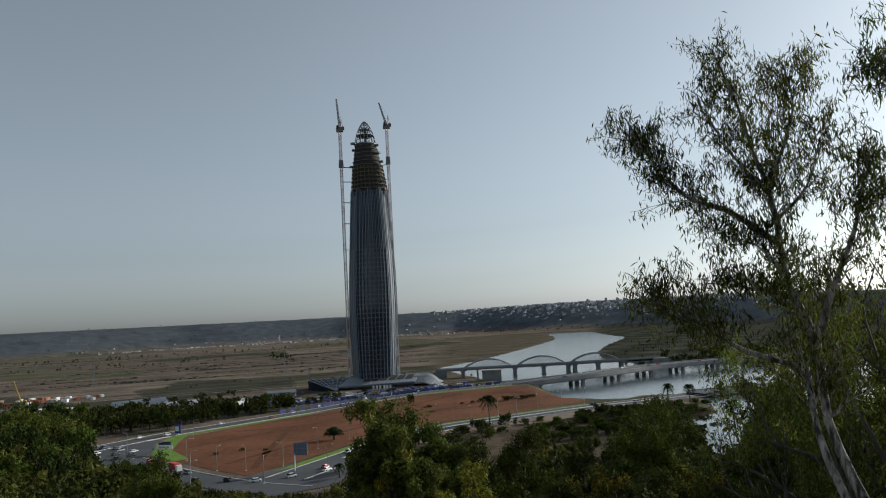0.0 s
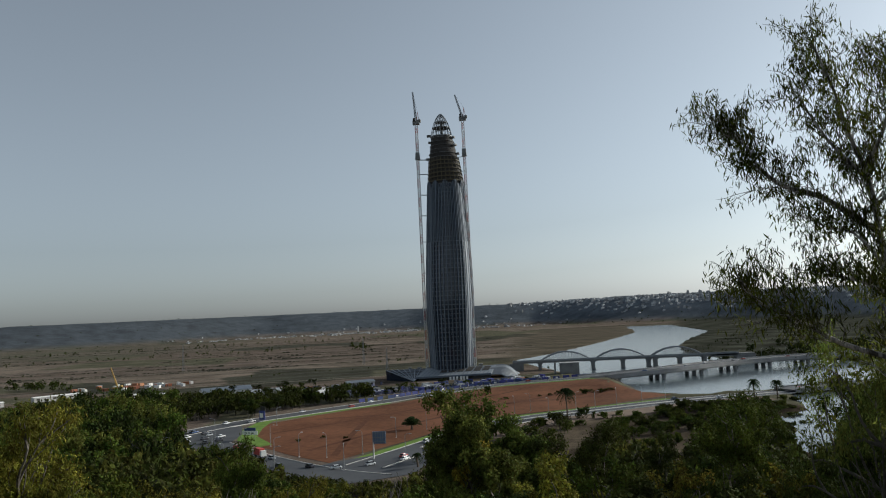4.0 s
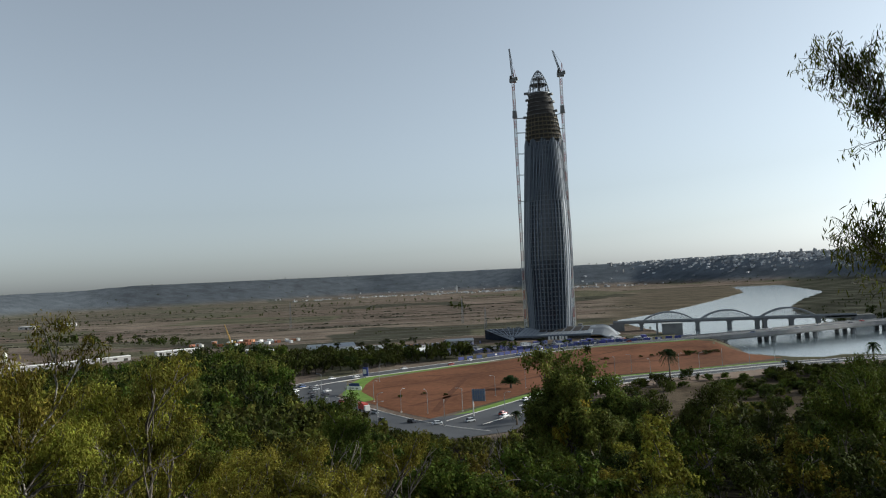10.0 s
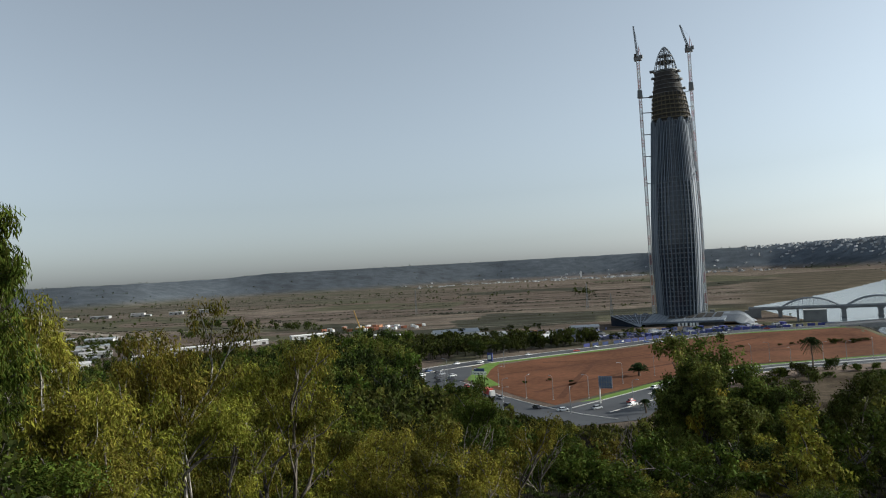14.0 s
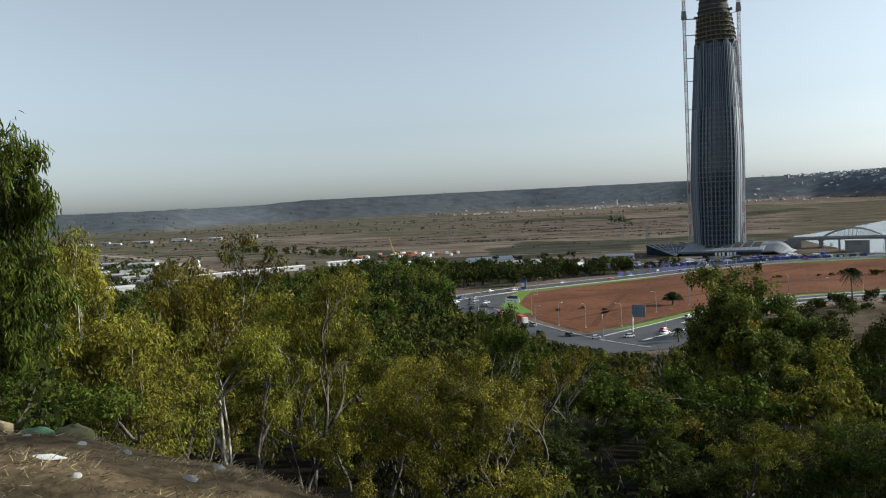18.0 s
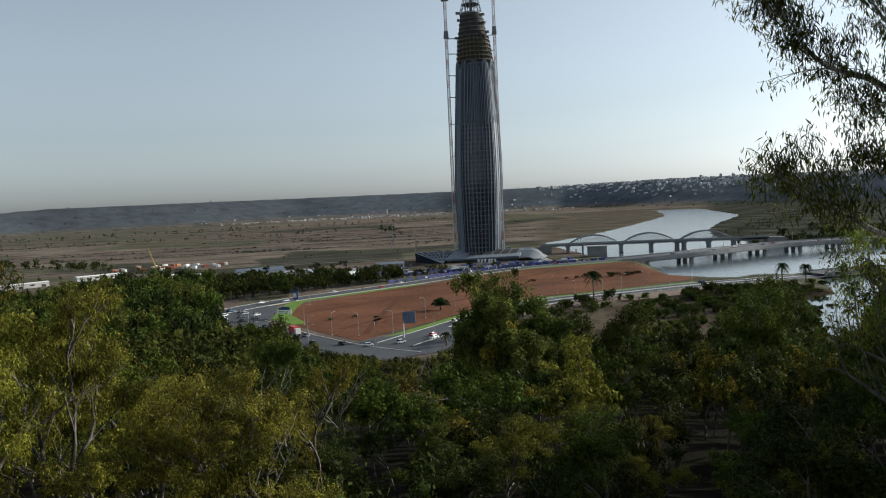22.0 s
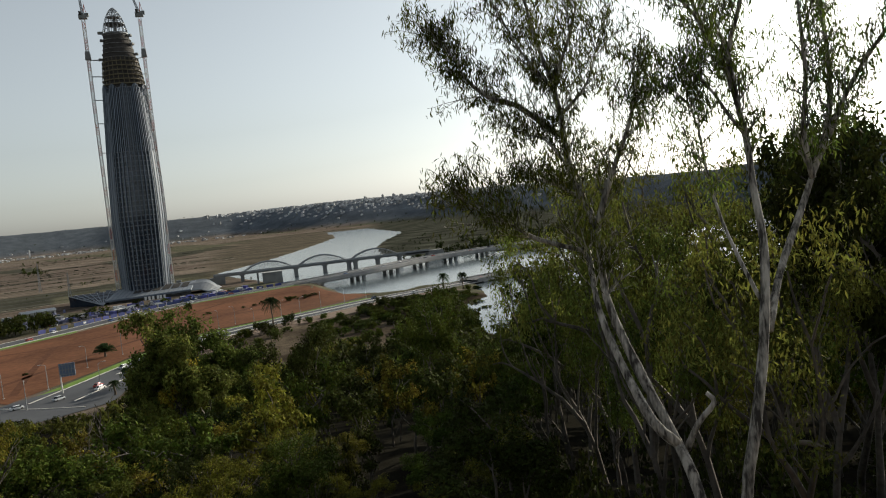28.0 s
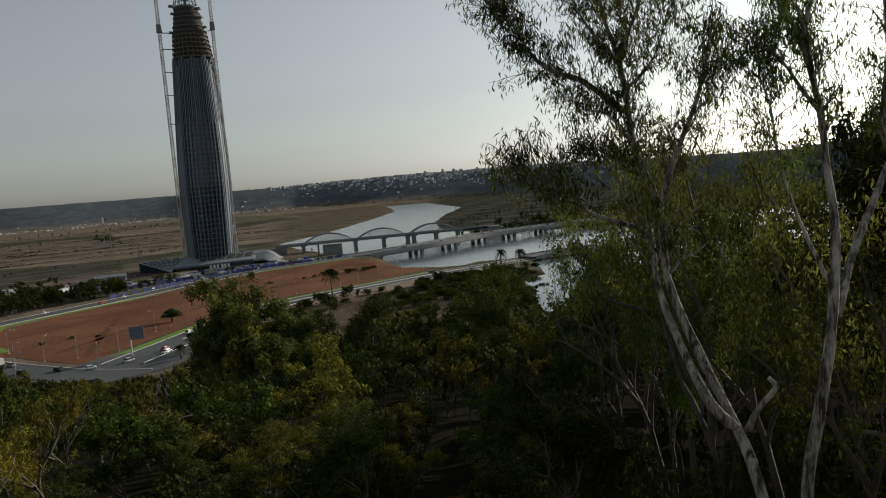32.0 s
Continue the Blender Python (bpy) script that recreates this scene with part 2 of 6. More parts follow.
M_leaf_palm = leaf_material("palm_fronds", (0.03, 0.045, 0.02), (0.06, 0.08, 0.03), 0.2)
M_car = [material("car_paint_" + n, c, tuple(v * 1.15 for v in c), 0.5, 0.3, 0.1, spec=0.6) for n, c in
         (("white", (0.7, 0.7, 0.7)), ("silver", (0.35, 0.36, 0.38)), ("dark", (0.03, 0.03, 0.04)), ("blue", (0.04, 0.08, 0.2)), ("red", (0.35, 0.04, 0.03)))]
M_tyre = material("tyre_rubber", (0.015, 0.015, 0.015), (0.03, 0.03, 0.03), 2, 0.9)
M_carglass = material("car_glass", (0.01, 0.012, 0.015), (0.02, 0.022, 0.025), 2, 0.08, spec=0.6)
M_sign = material("sign_back", (0.12, 0.16, 0.24), (0.18, 0.23, 0.32), 0.5, 0.5, 0.3)
M_hay = material("dry_grass", (0.1, 0.077, 0.042), (0.29, 0.225, 0.13), 3, 0.95, island=0.5)

M_water = bpy.data.materials.new("river_water")
M_water.use_nodes = True
t = M_water.node_tree
b = t.nodes["Principled BSDF"]
b.inputs["Base Color"].default_value = (0.10, 0.125, 0.14, 1)
b.inputs["Roughness"].default_value = 0.16
b.inputs["IOR"].default_value = 1.33
co = t.nodes.new("ShaderNodeNewGeometry")
n = t.nodes.new("ShaderNodeTexNoise")
n.inputs["Scale"].default_value = 0.6
n.inputs["Detail"].default_value = 4
t.links.new(co.outputs["Position"], n.inputs["Vector"])
bp = t.nodes.new("ShaderNodeBump")
bp.inputs["Strength"].default_value = 0.25
bp.inputs["Distance"].default_value = 0.15
t.links.new(n.outputs[0], bp.inputs["Height"])
t.links.new(bp.outputs[0], b.inputs["Normal"])


# ---- mesh helpers ----
class Geo:
    """Vertices and faces gathered for one mesh."""

    def __init__(self):
        self.v, self.f = [], []

    def add(self, verts, faces):
        k = len(self.v)
        self.v += [tuple(p) for p in verts]
        self.f += [tuple(i + k for i in q) for q in faces]
        return self

    def box(self, cx, cy, cz, sx, sy, sz, turn=0.0, taper=1.0):
        """A block with its base at cz."""
        c, s = math.cos(radians(turn)), math.sin(radians(turn))
        vs = []
        for z, k in ((cz, 1.0), (cz + sz, taper)):
            for x, y in ((-1, -1), (1, -1), (1, 1), (-1, 1)):
                x, y = x * sx / 2 * k, y * sy / 2 * k
                vs.append((cx + c * x - s * y, cy + s * x + c * y, z))
        return self.add(vs, [(3, 2, 1, 0), (4, 5, 6, 7), (0, 1, 5, 4), (1, 2, 6, 5), (2, 3, 7, 6), (3, 0, 4, 7)])

    def tube(self, pts, radii, sides=6, cap=True):
        pts = [Vector(p) for p in pts]
        vs, fs = [], []
        for i, p in enumerate(pts):
            d = (pts[min(i + 1, len(pts) - 1)] - pts[max(i - 1, 0)]).normalized()
            u = d.cross(Vector((0.31, 0.95, 0.1))).normalized()
            w = d.cross(u)
            r = radii[i] if hasattr(radii, "__len__") else radii
            for k in range(sides):
                q = 2 * math.pi * k / sides
                vs.append(p + u * (r * math.cos(q)) + w * (r * math.sin(q)))
        for i in range(len(pts) - 1):
            for k in range(sides):
                k2 = (k + 1) % sides
                fs.append((i * sides + k, i * sides + k2, (i + 1) * sides + k2, (i + 1) * sides + k))
        if cap:
            fs.append(tuple(range(sides - 1, -1, -1)))
            fs.append(tuple((len(pts) - 1) * sides + k for k in range(sides)))
        return self.add(vs, fs)

    def bar(self, p, q, w):
        return self.tube((p, q), w / 2, 4)

    def lathe(self, prof, sides=32, cx=0.0, cy=0.0):
        """prof: rows of radius, z and, where given, a shift in x."""
        vs, fs = [], []
        for row in prof:
            sh = row[2] if len(row) > 2 else 0.0
            for k in range(sides):
                q = 2 * math.pi * k / sides
                vs.append((cx + sh + row[0] * math.cos(q), cy + row[0] * math.sin(q), row[1]))
        for i in range(len(prof) - 1):
            for k in range(sides):
                k2 = (k + 1) % sides
                fs.append((i * sides + k, i * sides + k2, (i + 1) * sides + k2, (i + 1) * sides + k))
        return self.add(vs, fs)


def mesh(name, geo, mat, smooth=False):
    me = bpy.data.meshes.new(name)
    me.from_pydata(geo.v, [], geo.f)
    me.materials.append(mat)
    if smooth:
        me.polygons.foreach_set("use_smooth", [True] * len(me.polygons))
    return me


def quads(name, verts, mat):
    """A mesh of loose quads from an array of shape (n, 4, 3)."""
    n = len(verts)
    me = bpy.data.meshes.new(name)
    me.vertices.add(4 * n)
    me.vertices.foreach_set("co", np.ascontiguousarray(verts, dtype=np.float32).ravel())
    me.loops.add(4 * n)
    me.loops.foreach_set("vertex_index", np.arange(4 * n, dtype=np.int32))
    me.polygons.add(n)
    me.polygons.foreach_set("loop_start", np.arange(0, 4 * n, 4, dtype=np.int32))
    me.polygons.foreach_set("loop_total", np.full(n, 4, dtype=np.int32))
    me.update(calc_edges=True)
    me.materials.append(mat)
    return me


def part(name, geo, mat, parent=None, label="", smooth=False):
    ob = new(name, geo if isinstance(geo, bpy.types.Mesh) else mesh(name, geo, mat, smooth))
    ob.parent = parent
    return tagged(ob, label)


def thing(name, label, category, at=(0, 0, 0), turn=0.0, group="", kind=""):
    ob = new(name)
    ob.empty_display_size = 0.5
    ob.matrix_world = pose(*at, 0, 0, turn)
    return tagged(ob, label, category, group, kind)


# ---- the lie of the land ----
def smooth01(v):
    v = np.clip(v, 0, 1)
    return v * v * (3 - 2 * v)


def wave(x, y, seed, scale):
    """Soft noise between about -1 and 1 on arrays."""
    r = np.random.RandomState(seed)
    s = 0
    for k in range(7):
        a, f, ph = r.uniform(0, 6.28), r.uniform(0.6, 1.7) / scale, r.uniform(0, 6.28)
        s = s + np.sin((x * np.cos(a) + y * np.sin(a)) * f * 6.28 + ph)
    return s / 3.5


RIVER = [(340, 2500), (300, 2006), (277, 1854), (165, 1437), (50, 1065), (-6, 942), (8, 850), (30, 740), (64, 625), (80, 516), (105, 497),
         (150, 502), (300, 545), (900, 600), (900, 770), (420, 700), (300, 715), (235, 780), (185, 876), (225, 1120), (290, 1349), (410, 1704), (480, 2500)]
POND = [(160, 476), (420, 500), (900, 520), (900, 300), (400, 250), (250, 290), (150, 262), (108, 272), (100, 300), (114, 345), (122, 385), (143, 402), (150, 440)]


def inside(poly, x, y):
    """Signed distance to a polygon's edge, positive inside."""
    x, y = np.asarray(x, float), np.asarray(y, float)
    d = np.full(x.shape, 1e9)
    odd = np.zeros(x.shape, bool)
    for (x0, y0), (x1, y1) in zip(poly, poly[1:] + poly[:1]):
        dx, dy = x1 - x0, y1 - y0
        u = np.clip(((x - x0) * dx + (y - y0) * dy) / (dx * dx + dy * dy), 0, 1)
        d = np.minimum(d, np.hypot(x - x0 - u * dx, y - y0 - u * dy))
        cross = (y0 > y) != (y1 > y)
        odd ^= cross & (x < (x1 - x0) * (y - y0) / ((y1 - y0) or 1e-9) + x0)
    return np.where(odd, d, -d)


def ground_z(x, y):
    x, y = np.asarray(x, float), np.asarray(y, float)
    r, az = np.hypot(x, y), np.degrees(np.arctan2(x, y))
    # the hill on which the camera stands
    rb = np.interp(az, [-180, -90, -60, -33, 0, 60, 120, 180], [40, 20, 12.6, 7.1, 4.6, 4, 30, 40])
    u = r - rb + 1.2 * wave(x, y, 3, 23) * smooth01((r - 14) / 10)
    z = np.interp(u, [-8, -3, 0, 1.5, 4, 12, 42, 92, 142, 192, 232, 264], [52.9, 52.4, 51.6, 50.5, 48, 45.2, 38, 27, 16, 7, 1.4, 0])
    z = np.maximum(z, 53.0 * smooth01((np.abs(az) - 85) / 35) * smooth01((900 - r) / 600))
    z = z + 0.10 * wave(x, y, 5, 2.3) * smooth01((30 - r) / 20)
    z = z + (52.75 - z) * smooth01((2.6 - r) / 1.8)
    # the ramp of the upper road to the bridge
    ramp = np.interp(x, [-95, -57, -17, 25, 50, 62, 78], [0, 1.07, 2.3, 3.5, 4.4, 4.4, 0])
    line = np.interp(x, [-95, -57, -17, 25, 60], [510, 545, 572, 578, 581])
    off = y - line
    z = z + ramp * smooth01(1 - np.maximum(off - 12, 0) / 45) * smooth01(1 - np.maximum(-off - 10, 0) / 75)
    # river and pond
    for poly, deep in ((RIVER, 3.2), (POND, 2.6)):
        near = inside(poly, x + 3 * wave(x, y, 11, 35), y + 3 * wave(x, y, 12, 35))
        z = z - deep * smooth01((near + 5) / 12) * (r > 150)
    z = z + 0.5 * wave(x, y, 21, 60) * smooth01((r - 260) / 60) * smooth01(inside(POND, x, y) / 20 + 0) * 1.6
    # scarps at the edge of the plain
    foot = np.interp(az, [-180, -90, -53, -46, -38, -30, -20, -8, 1, 9, 16, 24, 33, 42, 60, 90, 180],
                     [3000, 3000, 3050, 3150, 3500, 3760, 4050, 4100, 3800, 3300, 2800, 2300, 1500, 900, 700, 900, 3000])
    foot = foot + 110 * wave(az, az * 0, 31, 9) 
    el = np.interp(az, [-180, -60, -45, -39, -36, -20, -8, 1, 9, 20, 30, 37, 41, 45, 50, 70, 180], [0.6, 0.62, 0.62, 0.66, 0.86, 0.88, 0.86, 0.84, 0.93, 0.83, 0.6, 0.45, 0.8, 1.4, 1.3, 1.5, 1.0])
    el = el + 0.02 * wave(az, az * 0, 33, 3)
    wide = np.interp(az, [-60, -20, 9, 24, 42, 60], [650, 620, 700, 800, 500, 400])
    top = 54.5 + np.tan(np.radians(el)) * (foot + wide)
    g = np.clip((r - foot) / wide, 0, 1)
    gully = wave(x, y, 34, 420)
    z = z + top * smooth01(g) ** 0.8 * (1 + 0.05 * gully * g * (1 - g) * 4)
    return z


def gz(x, y):
    return float(ground_z(x, y))


# where the far ridge stands against the sky, by bearing
_az = np.arange(-66, 66.1, 1.0)
_rr = np.arange(600, 4900, 25.0)
RIDGE_R = [float(_rr[int(np.argmax((ground_z(_rr * math.sin(radians(q)), _rr * math.cos(radians(q))) - 54) / _rr))]) for q in _az]


def ridge_r(az):
    return float(np.interp(az, _az, RIDGE_R))

# ---- ground: one sheet out to the horizon ----
def ground_colour(x, y, z):
    r, az = np.hypot(x, y), np.degrees(np.arctan2(x, y))
    n1, n2 = wave(x, y, 41, 300), wave(x, y, 42, 90)
    col = np.empty(x.shape + (3,))
    # long strips of tilled and fallow land
    a = radians(14)
    u, v = x * math.cos(a) + y * math.sin(a), -x * math.sin(a) + y * math.cos(a)
    strip = np.floor((v + 25 * n1) / np.interp(r, [300, 900, 3000], [26, 44, 105]))
    block = np.floor((u + strip * 137.0) / 330)
    h = np.mod(np.sin(strip * 12.9898 + block * 78.233) * 43758.5453, 1.0)[..., None]
    tan, brown, olive, dark = (np.array(c) for c in ((0.162, 0.132, 0.106), (0.128, 0.102, 0.083), (0.098, 0.094, 0.064), (0.058, 0.058, 0.044)))
    col[:] = np.where(h < 0.42, tan, np.where(h < 0.78, brown, np.where(h < 0.95, olive, dark)))
    col *= (1 + 0.16 * n2)[..., None]
    # greyer pasture towards the hills and on the far side of the crops
    pale = smooth01((r - 1500) / 900) * smooth01((-12 - az) / 20) * 0.7
    col += (np.array((0.098, 0.092, 0.07)) * (1 + 0.12 * n1)[..., None] - col) * pale[..., None]
    # marsh beside the river
    m = smooth01((inside(RIVER, x, y) + 330 + 60 * n2) / 120) * smooth01((r - 760) / 120) * smooth01((az + 2.5) / 3)
    col += (np.array((0.1, 0.085, 0.064)) * (1 + 0.2 * n2)[..., None] - col) * m[..., None]
    right = smooth01((az - 10.5) / 2) * smooth01((r - 640) / 60)
    col += (np.array((0.046, 0.047, 0.036)) * (1 + 0.5 * n2)[..., None] - col) * right[..., None]
    # scrub on the scarps, its colour shifted to the blue-grey of distance haze
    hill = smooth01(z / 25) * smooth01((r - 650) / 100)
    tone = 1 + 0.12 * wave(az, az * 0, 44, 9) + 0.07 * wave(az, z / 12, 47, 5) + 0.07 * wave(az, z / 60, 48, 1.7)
    # tone by bearing, paler where the painted haze is thicker
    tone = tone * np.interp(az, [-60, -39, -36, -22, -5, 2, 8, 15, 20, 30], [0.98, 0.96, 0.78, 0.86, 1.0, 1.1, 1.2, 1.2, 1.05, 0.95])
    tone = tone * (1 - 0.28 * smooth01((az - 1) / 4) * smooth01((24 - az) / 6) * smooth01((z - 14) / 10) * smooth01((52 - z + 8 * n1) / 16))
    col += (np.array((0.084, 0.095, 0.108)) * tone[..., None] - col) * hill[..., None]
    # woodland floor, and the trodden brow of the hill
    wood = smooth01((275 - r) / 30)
    # near black, with the shade under the trees put into the colour
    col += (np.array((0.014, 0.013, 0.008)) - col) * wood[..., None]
    brow = smooth01((16.5 - r) / 3)
    straw = np.array((0.108, 0.082, 0.05)) * (1 + 0.35 * wave(x, y, 45, 1.7))[..., None]
    col += (straw - col) * brow[..., None]
    # bare ground round the pond and the bushes
    bare = smooth01((r - 262) / 15) * smooth01((455 - r) / 25) * smooth01((az + 10) / 3)
    mud = (np.array((0.082, 0.066, 0.048)) * (1 - 0.6 * smooth01((x - 62) / 30)[..., None])) * (1 + 0.4 * wave(x, y, 46, 28))[..., None]
    col += (mud - col) * bare[..., None]
    return np.clip(col, 0.01, 0.6)


def build_ground():
    az = np.radians(np.concatenate([np.arange(-180, -64, 4.0), np.arange(-64, 54, 0.38), np.arange(54, 180, 4.0)]))
    r = np.concatenate([np.arange(0.6, 18, 0.45), 18 * 1.0155 ** np.arange(0, 366)])
    r = r[r < 4950]
    A, R = np.meshgrid(az, r)
    X, Y = R * np.sin(A), R * np.cos(A)
    Z = ground_z(X, Y)
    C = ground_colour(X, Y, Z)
    n, m = R.shape
    co = np.stack([X, Y, Z], -1).reshape(-1, 3)
    idx = np.arange(n * m).reshape(n, m)
    nxt = np.roll(idx, -1, 1)
    f = np.stack([idx[:-1], nxt[:-1], nxt[1:], idx[1:]], -1).reshape(-1, 4)[:, ::-1]
    co = np.vstack([co, [[0, 0, 52.75]]])
    hub = [(n * m, int(idx[0, k]), int(nxt[0, k])) for k in range(m)]
    me = bpy.data.meshes.new("ground")
    me.from_pydata(co.tolist(), [], f.tolist() + hub)
    at = me.color_attributes.new("zone", "FLOAT_COLOR", "POINT")
    cc = np.ones((len(co), 4), np.float32)
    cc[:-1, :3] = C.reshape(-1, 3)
    cc[-1, :3] = C[0].mean(0)
    cc[:-1, 3] = (smooth01((R - 480) / 120) * smooth01((20 - Z) / 10) * smooth01((11 - np.degrees(A)) / 4)).ravel()
    cc[-1, 3] = 0
    at.data.foreach_set("color", cc.ravel())
    me.polygons.foreach_set("use_smooth", [True] * len(me.polygons))
    me.materials.append(M_ground)
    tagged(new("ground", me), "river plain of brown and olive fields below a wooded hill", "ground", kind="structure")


build_ground()

g = Geo().add([(-60, 200, -1), (960, 200, -1), (960, 2600, -1), (-60, 2600, -1)], [(0, 1, 2, 3)])
tagged(new("water", mesh("water", g, M_water)), "pale grey-blue river water with slight ripples", "river", kind="structure")


def drape(name, poly, mat, lift, label, category, step=7.0):
    """A sheet in the shape of a polygon that lies on the ground."""
    bm = bmesh.new()
    bm.faces.new([bm.verts.new((x, y, 0)) for x, y in poly])
    xs, ys = [p[0] for p in poly], [p[1] for p in poly]
    for lo, hi, no in ((min(xs), max(xs), (1, 0, 0)), (min(ys), max(ys), (0, 1, 0))):
        k = lo + step
        while k < hi:
            bmesh.ops.bisect_plane(bm, geom=bm.verts[:] + bm.edges[:] + bm.faces[:], plane_co=(k, k, 0), plane_no=no)
            k += step
    vs = bm.verts[:]
    for v, z in zip(vs, ground_z([v.co.x for v in vs], [v.co.y for v in vs])):
        v.co.z = float(z) + lift
    bmesh.ops.recalc_face_normals(bm, faces=bm.faces[:])
    me = bpy.data.meshes.new(name)
    bm.to_mesh(me)
    bm.free()
    me.materials.append(mat)
    return tagged(new(name, me), label, category, kind="structure")


def along(line, step=5.0):
    """Points at even steps on a rounded polyline, with their left-hand normals."""
    pts = [np.array(p, float) for p in line]
    for _ in range(2):
        q = [pts[0]]
        for a, b in zip(pts, pts[1:]):
            q += [a * 0.75 + b * 0.25, a * 0.25 + b * 0.75]
        pts = q + [pts[-1]]
    out = [pts[0]]
    for a, b in zip(pts, pts[1:]):
        k = max(1, int(np.linalg.norm(b - a) / step))
        out += [a + (b - a) * (i + 1) / k for i in range(k)]
    out = np.array(out)
    d = np.gradient(out[:, :2], axis=0)
    d /= np.linalg.norm(d, axis=1)[:, None] + 1e-9
    return out, np.stack([-d[:, 1], d[:, 0]], 1)


def ribbon(name, line, lo, hi, lift, mat, label="", category="", thick=0.0, parent=None):
    """A band between two offsets beside a line, on the ground or at the line's own height."""
    p, nrm = along(line)
    g = Geo()
    vs = []
    for o in (lo, hi):
        q = p[:, :2] + nrm * o
        z = (p[:, 2] if p.shape[1] > 2 else ground_z(p[:, 0], p[:, 1])) + lift
        vs.append(np.column_stack([q, z]))
    n = len(p)
    rows = [vs[0], vs[1]] + ([vs[1] - [0, 0, thick], vs[0] - [0, 0, thick]] if thick else [])
    fs = []
    k = len(rows)
    for j in range(k if thick else 1):
        for i in range(n - 1):
            a, b = j * n + i, ((j + 1) % k) * n + i
            fs.append((a, a + 1, b + 1, b))
    g.add(np.vstack(rows), fs)
    ob = part(name, g, mat, parent)
    return tagged(ob, label, category, kind="structure") if category else ob


UPPER = [(-215, 330), (-185, 385), (-162, 432), (-136, 462), (-108, 496), (-88, 518), (-57, 552), (-17, 580), (25, 585), (52, 588)]
LOWER = [(-110, 240), (-62, 285), (-45, 322), (-32, 352), (-10, 395), (33, 421), (92, 456), (133, 470), (176, 488), (230, 500), (330, 520), (520, 560)]
SLIP = [(-178, 392), (-148, 350), (-112, 308), (-76, 275), (-52, 262)]
FIELD = [(-136, 372), (-147, 415), (-127, 447), (-100, 480), (-80, 502), (-54, 535), (-15, 563), (25, 568), (50, 571), (63, 558), (78, 508), (92, 486),
         (34, 440), (-12, 417), (-42, 372), (-53, 345), (-70, 312), (-78, 295), (-100, 315), (-122, 340)]
drape("red_field", FIELD, M_red, 0.12, "bare red-brown levelled earth field beside the roads", "field")
ribbon("verge", UPPER[2:], -14.5, -8.5, 0.16, M_verge, "bright green grass verge beside the upper road", "verge")
ribbon("verge", LOWER[1:7], 9.0, 14.5, 0.18, M_verge, "bright green grass verge along the red field", "verge")
drape("verge", [(-141, 360), (-152, 395), (-154, 425), (-146, 428), (-142, 400), (-135, 372), (-118, 345), (-122, 339)], M_verge, 0.15, "bright green grass corner of the red field", "verge")
ribbon("road", UPPER, -8, 8, 0.26, M_asphalt, "grey asphalt road past the tower site", "road")
ribbon("road", LOWER, -8.5, 8.5, 0.28, M_asphalt, "grey asphalt dual carriageway with pale kerbs", "road")
ribbon("road", SLIP, -8, 7, 0.22, M_asphalt, "grey asphalt road between the two junctions", "road")
drape("road", [(-200, 350), (-176, 405), (-158, 412), (-146, 380), (-140, 345), (-165, 330)], M_asphalt, 0.24, "grey asphalt junction with painted markings", "road")
drape("road", [(-96, 268), (-76, 296), (-50, 320), (-34, 318), (-40, 270), (-66, 250)], M_asphalt, 0.24, "grey asphalt junction below the red field", "road")
for line, offs in ((UPPER, (-8.4, 8.0)), (LOWER[1:], (-8.9, 8.5)), (SLIP[1:], (7.0,))):
    for o in offs:
        ribbon("kerb", line, o, o + 0.4, 0.42, M_kerb, "pale concrete kerb", "kerb", thick=0.4)
ribbon("median", LOWER[2:9], -0.9, 0.9, 0.45, M_kerb, "pale raised median strip", "median", thick=0.3)
ribbon("track", LOWER[3:8], -28, -9.5, 0.12, material("orange_earth", (0.115, 0.078, 0.053), (0.175, 0.12, 0.08), 0.08, 0.95), "strip of pale orange earth beside the road", "track")

# ditches and field paths across the plain, and tyre tracks on the red field
M_ditch = material("ditch_earth", (0.035, 0.032, 0.024), (0.07, 0.06, 0.042), 0.05, 0.95)
M_path = material("field_path", (0.19, 0.16, 0.125), (0.27, 0.23, 0.18), 0.05, 0.95)
rs = random.Random(77)
for i in range(46):
    r = 760 * 1.03 ** i
    az = rs.uniform(-50, -6)
    x, y = r * math.sin(radians(az)), r * math.cos(radians(az))
    ln, q, w = rs.uniform(180, 620) * (r / 1200) ** 0.5, radians(14 + rs.uniform(-5, 5)), 1.6 + r / 700
    pts = [(x + ln * u * math.cos(q), y + ln * u * math.sin(q) + 4 * math.sin(u * 7 + i)) for u in (-0.5, -0.2, 0.1, 0.5)]
    pale = i % 4 == 0
    ribbon("field_path" if pale else "ditch", pts, -w / 2, w / 2, 0.35, M_path if pale else M_ditch, "pale earth path between the fields" if pale else "dark ditch between the fields", "path" if pale else "ditch")
for pts in ([(-130, 380), (-100, 415), (-60, 470), (0, 540)], [(-95, 325), (-70, 380), (-30, 450), (30, 520)], [(-120, 430), (-80, 440), (-20, 470), (60, 500)], [(-80, 310), (-85, 360), (-90, 440)]):
    ribbon("tyre_track", pts, -1.6, 1.6, 0.16, material("tracked_earth", (0.07, 0.033, 0.019), (0.125, 0.057, 0.033), 0.3, 0.95, spec=0.05), "darker tyre track across the red earth", "track")

# ---- tower ----
TX, TY = -65.0, 703.0
